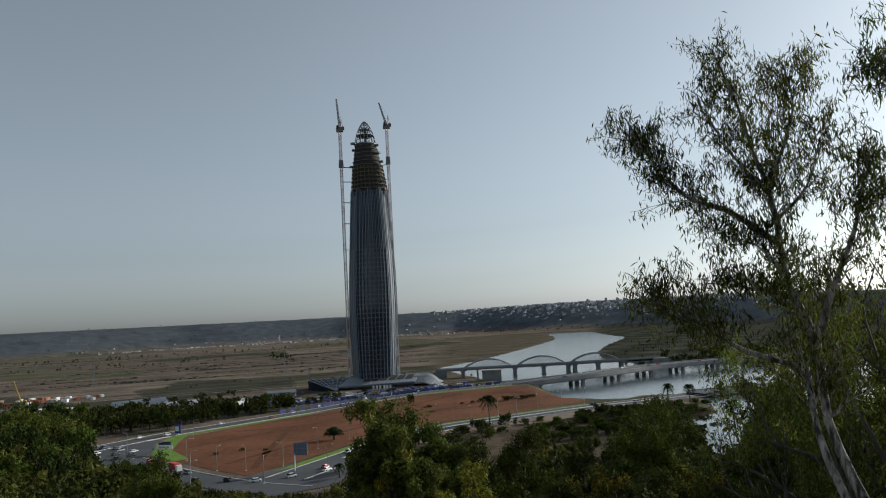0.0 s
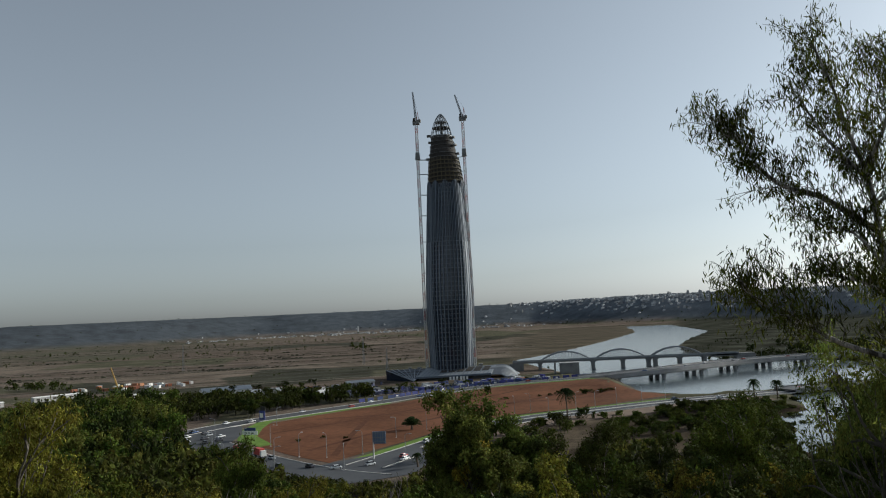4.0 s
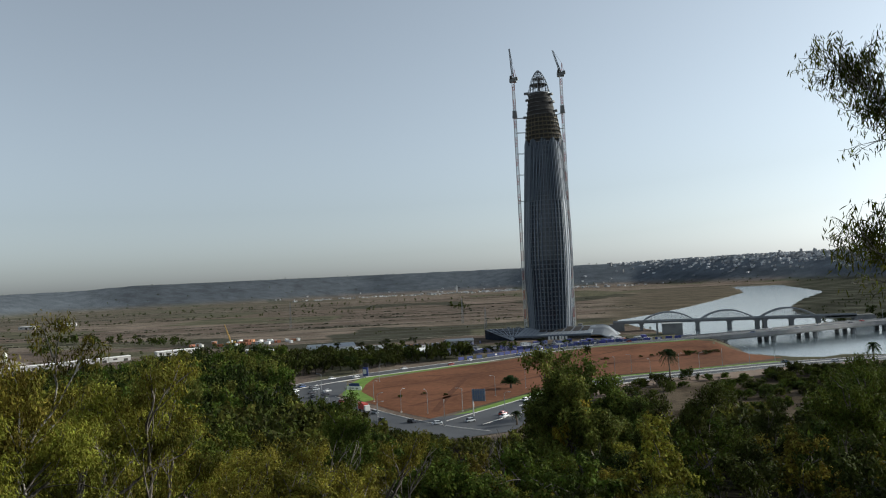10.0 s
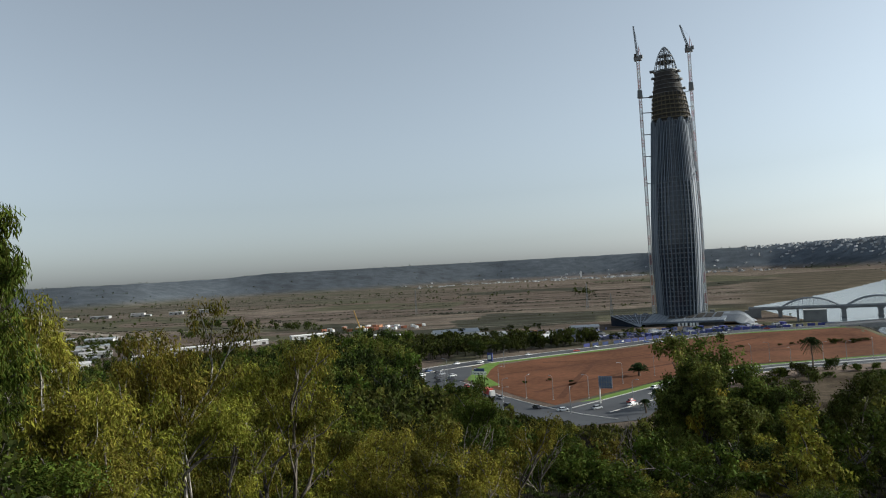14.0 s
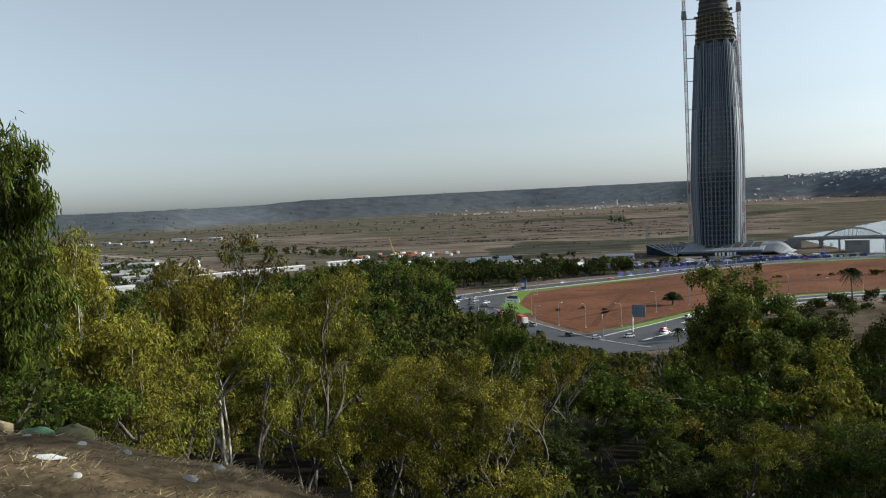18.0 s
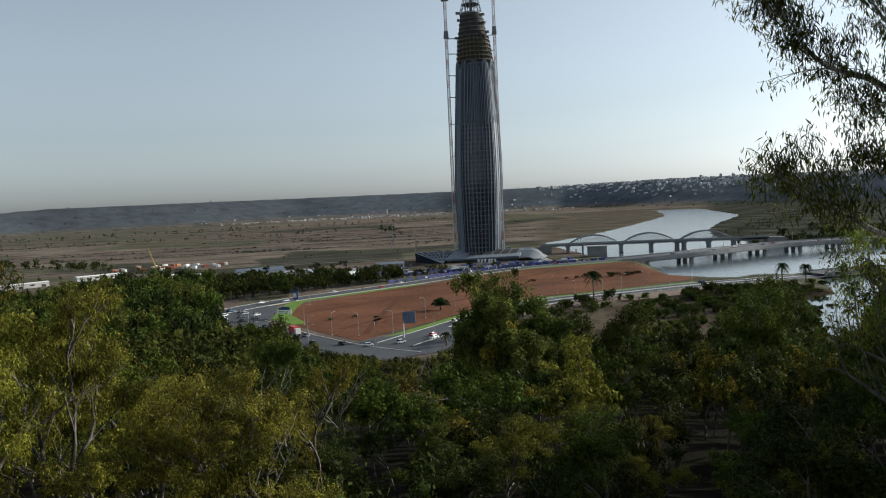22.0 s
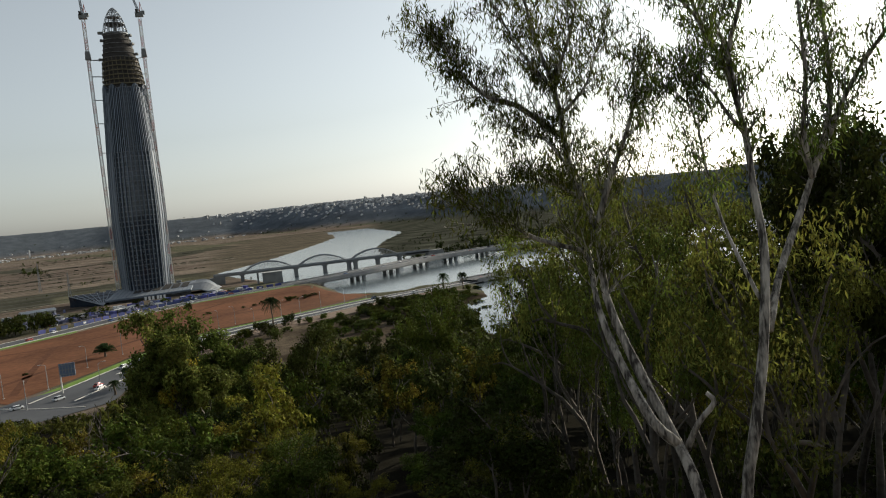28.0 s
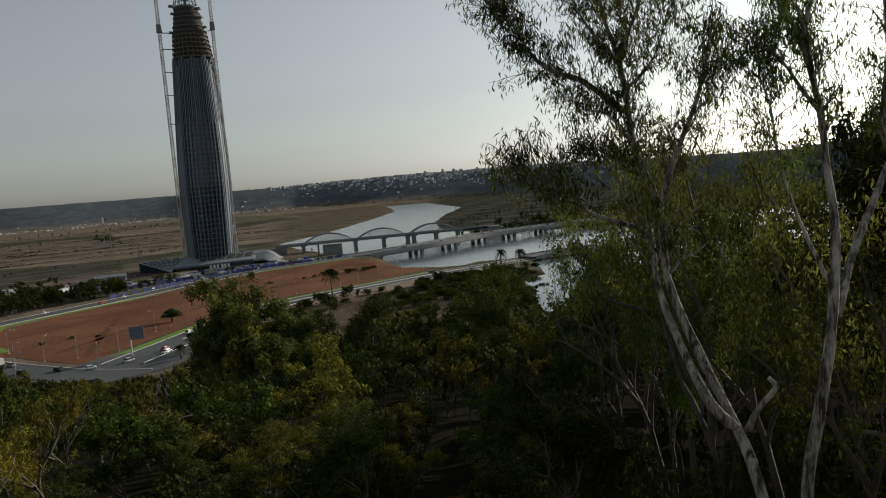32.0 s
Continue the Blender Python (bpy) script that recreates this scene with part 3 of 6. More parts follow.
PROFILE = [(20.2, 0, 0), (21.2, 30, 0.3), (22.2, 71, 0.7), (21.6, 100, 1.2), (20.0, 136, 1.7), (17.4, 184, 2.0), (14.8, 205, 1.2), (12.4, 218, 0.7), (10.4, 229, 0.2), (8, 237, 0), (0.5, 250, 0)]


def tower_r(z):
    zs = [p[1] for p in PROFILE]
    return float(np.interp(z, zs, [p[0] for p in PROFILE])), float(np.interp(z, zs, [p[2] for p in PROFILE]))


def build_tower():
    tw = thing("tower", "tall curved skyscraper under construction with grey vertical fins", "tower", (TX, TY, 0))
    zs = np.arange(0, 183, 4.2)
    part("glass_body", Geo().lathe([(tower_r(z)[0] - 0.9, z, tower_r(z)[1]) for z in zs], 72), M_glass_dark, tw, "dark glass facade", True)
    for z in zs[1:]:
        r, s = tower_r(z)
        # the slabs stand out between the fins only half way up
        out = 0.32 if 62 < z < 132 else 0.88
        part("floor_slab", Geo().lathe([(r - 0.95, z - 0.55, s), (r - out, z - 0.5, s), (r - out, z + 0.25, s), (r - 0.95, z + 0.3, s)], 48), M_slab, tw)
    # closed flanks, where the fins run together into smooth cladding
    for name, q0, q1 in (("flank_cladding", -0.72, 0.5), ("flank_cladding", math.pi - 0.5, math.pi + 0.86)):
        rows = []
        for z in list(np.arange(1.5, 176, 12)) + [176]:
            r, s = tower_r(z)
            rows += [(s + (r + 0.15) * math.cos(q0 + (q1 - q0) * i / 10), (r + 0.15) * math.sin(q0 + (q1 - q0) * i / 10), z) for i in range(11)]
        part(name, Geo().add(rows, [(i * 11 + j, i * 11 + j + 1, i * 11 + 12 + j, i * 11 + 11 + j) for i in range(len(rows) // 11 - 1) for j in range(10)]), M_cladding, tw, "smooth pale metal cladding", True)
    n = 80
    for k in range(n):
        q = 2 * math.pi * k / n
        if math.sin(q) > 0.45:
            continue
        # every second fin begins only above the lower storeys
        g, rows, short = Geo(), [], k % 2
        end = 177 + 7 * abs(math.sin(k * 2.7))
        for z in list(np.arange(126 if short else 2, end, 12)) + [end]:
            r, s = tower_r(z)
            c, sn = math.cos(q), math.sin(q)
            w = 0.22 if short else 0.42
            for dr, dw in ((-0.9, -w), (0.45, -w), (0.45, w), (-0.9, w)):
                rows.append((s + (r + dr) * c - dw * sn, (r + dr) * sn + dw * c, z))
        fs = []
        for i in range(len(rows) // 4 - 1):
            for j in range(4):
                j2 = (j + 1) % 4
                fs.append((i * 4 + j, i * 4 + j2, i * 4 + 4 + j2, i * 4 + 4 + j))
        g.add(rows, fs)
        part("fin", g, M_fin, tw)
    # recessed balconies and missing panels that show as pale squares
    rng = random.Random(4)
    for k in range(150):
        q = -math.pi / 2 + rng.choice((-0.62, -0.2, 0.12, 0.3, 0.62)) + rng.uniform(-0.02, 0.02)
        z = 14 + 4.2 * rng.randrange(1, 30)
        r, s = tower_r(z)
        part("panel", Geo().box(s + (r - 0.1) * math.cos(q), (r - 0.1) * math.sin(q), z + 0.4, 1.4, 0.3, 1.3, math.degrees(q) + 90), M_fin if k % 3 else M_core, tw)
    # open floors with ochre formwork, then bare floors round a dark core
    part("core", Geo().lathe([(tower_r(z)[0] * (0.92 if z < 204 else 0.94), z, tower_r(z)[1]) for z in np.arange(180, 231, 3.5)], 40), M_core, tw, "dark bare concrete core")
    for i, z in enumerate(np.arange(183.5, 229, 3.9)):
        r, s = tower_r(z)
        low = z < 205
        k = 1.0 if low else 0.985 + 0.02 * math.sin(i * 2.1)
        part("formwork_floor", Geo().lathe([(r * 0.8, z, s), (r * k, z, s), (r * k, z + (0.8 if low else 0.35), s), (r * 0.8, z + (0.8 if low else 0.35), s)], 40), M_gold if low else M_darkconc, tw)
        if low:
            for j in range(26):
                q = 2 * math.pi * j / 26
                if math.sin(q) < 0.3:
                    part("prop", Geo().tube([(s + r * 0.97 * math.cos(q), r * 0.97 * math.sin(q), z), (s + r * 0.96 * math.cos(q), r * 0.96 * math.sin(q), z + 3.9)], 0.32, 4), M_gold, tw)
    for j, (q, z, ln) in enumerate(((3.2, 229, 4.4), (3.4, 222, 2), (-0.2, 226, 2.2), (-0.4, 218, 2.4), (3.3, 206, 2.6), (-0.1, 210, 2))):
        r, s = tower_r(z)
        part("platform", Geo().box(s + (r + ln / 3) * math.cos(q), (r + ln / 3) * math.sin(q), z, ln, 4, 1.6, math.degrees(q)), M_darkconc, tw)
    # the pointed crown of steel ribs
    crown = [(10.2, 228), (9.5, 232), (8.3, 237), (6.6, 242), (4.5, 246.2), (2.4, 249.4), (0.4, 251)]
    for j in range(16):
        q = 2 * math.pi * j / 16
        part("crown_rib", Geo().tube([(r * math.cos(q), r * math.sin(q), z) for r, z in crown], 0.3, 4), M_steel, tw)
    for r, z in crown[:-1]:
        g = Geo()
        ring = [(r * math.cos(2 * math.pi * j / 24), r * math.sin(2 * math.pi * j / 24), z) for j in range(25)]
        part("crown_ring", g.tube(ring, 0.26 if z > 230 else 0.6, 4), M_steel, tw)
    part("crown_post", Geo().box(0.6, 0, 228, 2.2, 2.2, 14.5), M_darkconc, tw)
    part("crown_post", Geo().box(-4.5, 0, 228, 1.0, 1.0, 9), M_darkconc, tw)
    part("crown_floor", Geo().lathe([(0.1, 236.6), (8, 236.6), (8, 237.1), (0.1, 237.4)], 24), M_darkconc, tw)
    part("crown_floor", Geo().lathe([(0.1, 242.6), (6, 242.6), (6, 243.0), (0.1, 243.2)], 24), M_darkconc, tw)


build_tower()


def build_crane(x, y, top, ties, jib, label):
    cr = thing("tower_crane", label, "crane", (x, y, 0), group="cranes on the tower")
    w = 1.15
    for sx in (-w, w):
        for sy in (-w, w):
            part("mast_chord", Geo().bar((sx, sy, 0), (sx, sy, top), 0.5), M_crane, cr)
    bays = {M_crane: Geo(), M_cranered: Geo()}
    for k in range(int(top / 3) - 1):
        z, g = 3.0 * k, bays[M_crane if (k // 3) % 2 else M_cranered]
        for a, b in (((-w, -w), (w, -w)), ((w, w), (-w, w)), ((-w, w), (-w, -w)), ((w, -w), (w, w))):
            g.bar((*a, z), (*b, z + 3), 0.34)
            g.bar((*a, z), (*b, z), 0.34)
    for paint, g in bays.items():
        tagged(part("lattice", g, paint, cr), kind="stuff")
    part("collar", Geo().box(0, 0, top - 36, 4.4, 4.4, 7, 0, 0.8), M_darkconc, cr)
    part("slewing_platform", Geo().box(0, 0, top - 1.5, 6.5, 4.4, 3.4), M_darkconc, cr)
    part("cab", Geo().box(-1.6 if jib < 0 else 1.6, -2.4, top + 1.6, 2.0, 2.2, 2.6), M_core, cr)
    part("counterweight", Geo().box(3.0 if jib < 0 else -3.0, 0, top + 0.5, 3.0, 3.6, 2.6), M_darkconc, cr)
    part("a_frame", Geo().bar((0.6, -0.8, top + 1.5), (1.6, 0, top + 11), 0.5).bar((0.6, 0.8, top + 1.5), (1.6, 0, top + 11), 0.5).bar((3.2, 0, top + 1.5), (1.6, 0, top + 11), 0.4), M_cranered, cr)
    tip = (jib, 0, top + (31 if abs(jib) < 4 else 24))
    g = Geo()
    for oy in (-0.6, 0.6):
        g.tube([(-0.6, oy, top + 1.5), ((tip[0] - 0.5), oy * 0.5, tip[2])], (0.5, 0.3), 4)
        g.tube([(0.7, oy, top + 1.5), (tip[0] + 0.3, oy * 0.5, tip[2])], (0.5, 0.3), 4)
    for i in range(12):
        u, v = i / 12, (i + 1) / 12
        p = lambda s, t: (s * 0.65 * (1 - t) + tip[0] * t + s * 0.3 * t, 0, top + 1.5 + (tip[2] - top - 1.5) * t)
        g.bar(p(-1 if i % 2 else 1, u), p(1 if i % 2 else -1, v), 0.3)
    part("jib", g, M_steel, cr)
    part("pendant", Geo().bar((1.6, 0, top + 11), tip, 0.16), M_darkconc, cr)
    for z, ln in ties:
        part("tie", Geo().bar((0, 0, z), (ln, 3 if ln > 0 else 6, z), 0.55).bar((0, 2, z), (ln, 5, z), 0.4), M_steel, cr)


build_crane(TX - 23.4, TY - 3, 243, ((207, 11), (193, 10), (173, 8), (153, 6), (128, 4), (98, 2), (60, 2)), -2.0, "tall lattice tower crane with a steep jib tied to the tower")
build_crane(TX + 21.6, TY - 6, 243, ((207, -9), (193, -7), (173, -4), (153, -3)), -6.2, "tall lattice tower crane with a leaning jib beside the tower")


# ---- podium at the tower's foot ----
def build_podium():
    po = thing("podium_building", "low angular building of grey metal panels round the tower's foot", "building", (TX, 0, 0))
    part("hall", Geo().box(3, 699, -0.3, 66, 42, 5.2), M_darkconc, po, "dark glazed hall")
    for i in range(12):
        part("mullion", Geo().box(-29 + i * 5.8, 677.6, 0, 0.5, 0.8, 4.6), M_panel, po)

    def on_roof(u, s, up=0.0):
        """A place on the sloping roof: u across, s from eaves to ridge."""
        return (-31 + 68 * u + (8 - 4 * u) * s, 671 + 21 * s, 3.2 + 1.2 * u + (6.4 - 0.8 * u) * s + up)

    quad = lambda u0, u1, s0, s1, lo, hi: Geo().add([on_roof(u, s, k) for k in (lo, hi) for u, s in ((u0, s0), (u1, s0), (u1, s1), (u0, s1))], [(3, 2, 1, 0), (4, 5, 6, 7), (0, 1, 5, 4), (1, 2, 6, 5), (2, 3, 7, 6), (3, 0, 4, 7)])
    part("roof_slab", quad(0, 1, 0, 1, -0.9, 0.0), M_podroof, po, "sloping grey panelled roof")
    for i in range(6):
        u = 0.27 + 0.115 * i
        part("rooflight", quad(u, u + 0.088, 0.4, 0.92, 0.05, 0.3), M_core, po, "dark sloping rooflight")
    for i in range(18):
        part("roof_seam", quad(i / 18, i / 18 + 0.004, 0.02, 0.98, 0.02, 0.22), M_fin, po)
    part("fascia", quad(0, 1, -0.03, 0.02, -1.1, 0.25), M_fin, po)
    # glazed wedge that leans out beside the hall
    part("wedge", Geo().add([(-61, 690, 9.4), (-32, 667, 0.2), (-23, 692, 9.8), (-61, 692, -0.3), (-32, 668, -0.3), (-23, 700, -0.3), (-61, 700, 8.0)],
                            [(0, 1, 2), (0, 3, 4, 1), (1, 4, 5, 2), (0, 2, 6), (0, 6, 3), (2, 5, 6), (3, 6, 5)]), M_glass_dark, po, "slanting dark glazed wedge under pale bars")
    for i in range(8):
        u = i / 7
        part("wedge_bar", Geo().bar((-61 + 38 * u, 689.8 + 2 * u, 9.6 + 0.4 * u), (-32, 666.8, 0.5), 0.8), M_podroof, po)
    for i in range(1, 5):
        u = i / 5
        part("wedge_rail", Geo().bar((-61 + 29 * u, 690 - 23 * u, 9.6 - 9.2 * u), (-23 - 9 * u, 692 - 25 * u, 10 - 9.6 * u), 0.55), M_podroof, po)
    part("rear_hall", Geo().box(-44, 708, -0.3, 36, 22, 8.4), M_core, po)
    # arched wing
    n, rows = 14, []
    for i in range(n + 1):
        x = 25 + 35 * i / n
        z = 9.4 - (0.002 if x < 47 else 0.052) * (x - 47) ** 2
        rows += [(x - 4, 674, max(z - 6.5, 0.2)), (x, 684, max(z - 1.6, 0.3)), (x, 694, z), (x + 2, 708, max(z - 4, 0.2))]
    g = Geo()
    g.v = rows
    g.f = [(i * 4 + j, i * 4 + j + 1, i * 4 + j + 5, i * 4 + j + 4) for i in range(n) for j in range(3)]
    ob = part("wing_roof", g, M_panel, po, "arched grey panelled wing")
    so = ob.modifiers.new("thickness", "SOLIDIFY")
    so.thickness = 0.6
    for i in range(0, n + 1, 2):
        q = rows[i * 4:i * 4 + 4]
        part("wing_rib", Geo().tube([(a, b, c + 0.35) for a, b, c in q], 0.3, 4), M_steel, po)
    # pale bands along the crest and the eaves of the wing
    for j in (2, 0):
        part("wing_edge", Geo().tube([(a, b, c + 0.3) for a, b, c in rows[j::4]], 0.75, 5), M_podroof, po)
    for i in range(6):
        x = 0.5 + i * 3.0 + (0.7 if i == 3 else 0)
        part("white_panel", Geo().box(x, 669.4, -0.2, 1.7, 0.5, 3.0), M_white, po, "bright white panel")
    for i in range(9):
        part("roof_unit", Geo().box(-40 + i * 9.5, 700 + 3 * math.sin(i * 5), 7.5, 3 + i % 3, 3, 3 + 1.2 * math.sin(i * 3)), M_darkconc, po)


build_podium()


# ---- bridges ----
def build_arch_bridge():
    br = thing("arch_bridge", "old railway bridge with three lattice arches over the river", "bridge")
    y0, deck = 748.0, 8.2
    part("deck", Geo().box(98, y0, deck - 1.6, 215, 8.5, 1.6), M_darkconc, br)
    for s in (-4.4, 4.4):
        part("parapet", Geo().box(98, y0 + s, deck, 215, 0.3, 1.2), M_steel, br)
    for x0, x1 in ((17.5, 66.5), (70.5, 119.5), (123.5, 172.5)):
        for s in (-3.9, 3.9):
            arch = [(x0 + (x1 - x0) * i / 16, y0 + s, deck + 8.4 * (1 - (2 * i / 16 - 1) ** 2)) for i in range(17)]
            a = part("arch", Geo().tube(arch, 0.62, 5), M_steel, br)
            for i in range(1, 16):
                part("hanger", Geo().bar(arch[i], (arch[i][0], arch[i][1], deck), 0.28), M_steel, a)
                if 2 <= i <= 13:
                    part("brace", Geo().bar(arch[i], (arch[i + 1][0], arch[i][1], deck + 0.3), 0.22), M_steel, a)
            for i in range(5, 12, 2):
                if s > 0:
                    part("cross_beam", Geo().bar(arch[i], (arch[i][0], y0 - s, arch[i][2]), 0.35), M_steel, br)
    for x in (17, 68.5, 97, 121.5, 128, 151, 174):
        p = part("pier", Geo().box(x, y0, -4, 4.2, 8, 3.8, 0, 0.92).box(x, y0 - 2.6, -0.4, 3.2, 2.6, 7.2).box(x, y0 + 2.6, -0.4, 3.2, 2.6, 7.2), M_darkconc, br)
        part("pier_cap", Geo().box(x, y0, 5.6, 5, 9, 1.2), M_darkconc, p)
    part("approach", Geo().box(200, y0, deck - 2.4, 40, 8.5, 2.4), M_darkconc, br)
    part("abutment", Geo().box(-6, y0, -1, 14, 9, 7.6), M_darkconc, br)
    part("abutment", Geo().box(212, y0, -2, 18, 10, 8.6), M_darkconc, br)


build_arch_bridge()
DECK = [(46, 588, 4.6), (100, 608, 6.1), (136, 633, 6.5), (174, 664, 6.5), (213, 687, 6.3), (259, 708, 5.9), (341, 738, 5.4), (440, 762, 4.5)]


def build_road_bridge():
    br = thing("road_bridge", "long grey concrete road bridge on triple columns over the river", "bridge")
    ribbon("deck", DECK, -11, 11, 0, M_concrete, thick=1.7, parent=br)
    ribbon("roadway", DECK, -8.5, 8.5, 0.03, M_asphalt, parent=br)
    for o in (-11, 10.6):
        ribbon("parapet", DECK, o, o + 0.4, 1.1, M_concrete, thick=1.3, parent=br)
    # girders below the deck, in the concrete that has shade in its colour
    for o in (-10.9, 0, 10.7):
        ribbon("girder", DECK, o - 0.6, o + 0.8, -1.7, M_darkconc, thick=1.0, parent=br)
    p, nrm = along(DECK, 2.0)
    s = np.concatenate([[0], np.cumsum(np.hypot(*np.diff(p[:, :2], axis=0).T))])
    for d in (25, 63, 105, 147, 190, 232, 275):
        i = int(np.searchsorted(s, d))
        c, nn = p[i], nrm[i]
        pier = part("pier", Geo().box(c[0], c[1], c[2] - 3.4, 2.6, 20, 1.0, math.degrees(math.atan2(nn[1], nn[0])) - 90), M_concrete, br)
        for o in (-7.6, 0, 7.6):
            x, y = c[0] + nn[0] * o, c[1] + nn[1] * o
            part("column", Geo().tube([(x, y, -4), (x, y, c[2] - 3.2)], 1.7, 8), M_concrete, pier)
    for d in range(10, 300, 27):
        i = int(np.searchsorted(s, d))
        c, nn = p[i], nrm[i]
        x, y = c[0] + nn[0] * 10.5, c[1] + nn[1] * 10.5
        part("lamp_post", Geo().tube([(x, y, c[2]), (x, y, c[2] + 8), (x - nn[0] * 1.8, y - nn[1] * 1.8, c[2] + 8.5)], 0.12, 4), M_steel, br)


build_road_bridge()


def build_low_bridge():
    br = thing("low_bridge", "short concrete road bridge at the mouth of the pond", "bridge")
    line = [(158, 481, 1.4), (176, 488, 1.6), (200, 494, 1.6), (222, 499, 1.5)]
    ribbon("deck", line, -9.5, 9.5, 0.1, M_concrete, thick=1.3, parent=br)
    ribbon("roadway", line, -8, 8, 0.14, M_asphalt, parent=br)
    for o in (-9.5, 9.1):
        ribbon("parapet", line, o, o + 0.4, 1.0, M_concrete, thick=1.0, parent=br)
    for x, y in ((166, 484.5), (198, 493.5)):
        part("pier", Geo().box(x, y, -4, 4.5, 18, 4.4, -70 + 90), M_concrete, br)


build_low_bridge()
part_house = thing("pump_house", "dark grey block building by the river below the railway bridge", "building", (38, 690, 0))
part("wall", Geo().box(4, 4, -1, 17, 12, 10), M_darkconc, part_house)
part("roof", Geo().box(4, 4, 9, 17.8, 12.8, 0.6), M_concrete, part_house)
part("column", Geo().box(-9, 0, -1, 1.6, 1.6, 11), M_darkconc, part_house)

# ---- trees ----
def grow(rng, p, d, length, radius, depth, limbs, tips, lift=0.25, spread=0.7, forks=3):
    """Branches out of p along d; limbs takes paths with radii, tips the last twigs."""
    pts, q, n = [p.copy()], p.copy(), 4
    dd = d.copy()
    for _ in range(n):
        dd = dd + rng.normal(0, 0.13, 3)
        dd[2] += lift * 0.18
        dd /= np.linalg.norm(dd)
        q = q + dd * length / n
        pts.append(q.copy())
    limbs.append((pts, np.linspace(radius, radius * 0.55, n + 1)))
    if depth == 0:
        tips.append((pts[1], pts[-1]))
        return
    for k in range(forks):
        i = n if k < 2 else rng.randint(1, n)
        s = rng.normal(0, 1, 3)
        s -= dd * (s @ dd)
        s /= np.linalg.norm(s) + 1e-9
        c = dd + s * rng.uniform(0.5, 1.1) * spread
        c[2] += lift * 0.5
        c /= np.linalg.norm(c)
        grow(rng, pts[i], c, length * rng.uniform(0.6, 0.85), radius * (0.62 if k else 0.7) * (1 if i == n else 0.75), depth - 1, limbs, tips, lift, spread, forks)


def leaf_quads(rng, tips, count, size, jitter, hang=0.9, wide=0.2):
    """Narrow leaves round the twigs; hang: how far they droop."""
    a, b = np.array([t[0] for t in tips]), np.array([t[1] for t in tips])
    k = rng.randint(0, len(tips), count)
    u = rng.uniform(0.25, 1.15, (count, 1))
    # leaves sit in tufts
    tuft = rng.normal(0, 1, (len(tips) * 6, 3)) * jitter
    w = rng.randint(0, 6, count)
    base = a[k] + (b[k] - a[k]) * np.round(u * 5) / 5 + tuft[k * 6 + w] + rng.normal(0, 1, (count, 3)) * jitter * 0.3
    d = rng.normal(0, 0.55, (count, 3))
    d[:, 2] -= hang
    d /= np.linalg.norm(d, axis=1)[:, None]
    face = rng.normal(0, 1, (count, 3))
    s = np.cross(d, face)
    s /= np.linalg.norm(s, axis=1)[:, None] + 1e-9
    ln = size * rng.uniform(0.6, 1.3, (count, 1))
    mid = base + d * ln * 0.45
    bend = np.cross(s, d) * ln * 0.08
    return np.stack([base, mid + s * ln * wide / 2 + bend, base + d * ln, mid - s * ln * wide / 2 + bend], 1)


def puff_quads(rng, tips, count, size, radius, hang=0.5, wide=0.35):
    """Leaves gathered in loose puffs at the ends and the middles of the twigs, facing outwards, with gaps between the puffs."""
    a, b = np.array([t[0] for t in tips]), np.array([t[1] for t in tips])
    mid = np.concatenate([b, (a + b) / 2 + rng.normal(0, 0.3, a.shape) * radius])
    grow_by = rng.uniform(0.55, 1.25, len(mid))
    k = rng.randint(0, len(mid), count)
    out = rng.normal(0, 1, (count, 3))
    out /= np.linalg.norm(out, axis=1)[:, None]
    base = mid[k] + out * (radius * grow_by[k] * rng.uniform(0.1, 1, count) ** 0.45)[:, None] * [1, 1, 0.8]
    face = out + [0, 0, 0.25] + rng.normal(0, 0.45, (count, 3))
    d = rng.normal(0, 0.6, (count, 3))
    d[:, 2] -= hang
    d -= face * ((d * face).sum(1) / ((face * face).sum(1) + 1e-9))[:, None] * 0.8
    d /= np.linalg.norm(d, axis=1)[:, None] + 1e-9
    s = np.cross(d, face)
    s /= np.linalg.norm(s, axis=1)[:, None] + 1e-9
    ln = size * rng.uniform(0.6, 1.3, (count, 1))
    half = base + d * ln * 0.45
    return np.stack([base, half + s * ln * wide / 2, base + d * ln, half - s * ln * wide / 2], 1)


def limbs_geo(limbs, thin=0.0, sides=5):
    g = Geo()
    for pts, rad in limbs:
        if rad[0] > thin:
            g.tube(pts, rad, sides if rad[0] > 0.04 else 3, cap=False)
    return g


def tree_kind(seed, height, depth, forks, count, size, jitter, leaf, bark, wide=0.2, hang=0.9, spread=0.75, stem=0.3, thin=0.012, lean=0.1):
    """Meshes of one kind of tree, standing at the origin."""
    rng = np.random.RandomState(seed)
    limbs, tips = [], []
    d = np.array([rng.normal(0, lean), rng.normal(0, lean), 1.0])
    grow(rng, np.zeros(3), d / np.linalg.norm(d), height * stem, height * 0.017, depth, limbs, tips, 0.3, spread, forks)
    top = max(t[1][2] for t in tips)
    k = height / top
    limbs = [([p * k for p in pts], rad) for pts, rad in limbs]
    tips = [(p * k, q * k) for p, q in tips]
    # the trunk runs on below the ground, for slopes
    limbs.insert(0, ([np.array([0, 0, -1.5]), np.zeros(3)], [height * 0.022, height * 0.018]))
    return mesh("trunk", limbs_geo(limbs, thin), bark, True), quads("crown", puff_quads(rng, tips, count, size, jitter, hang, wide), leaf)


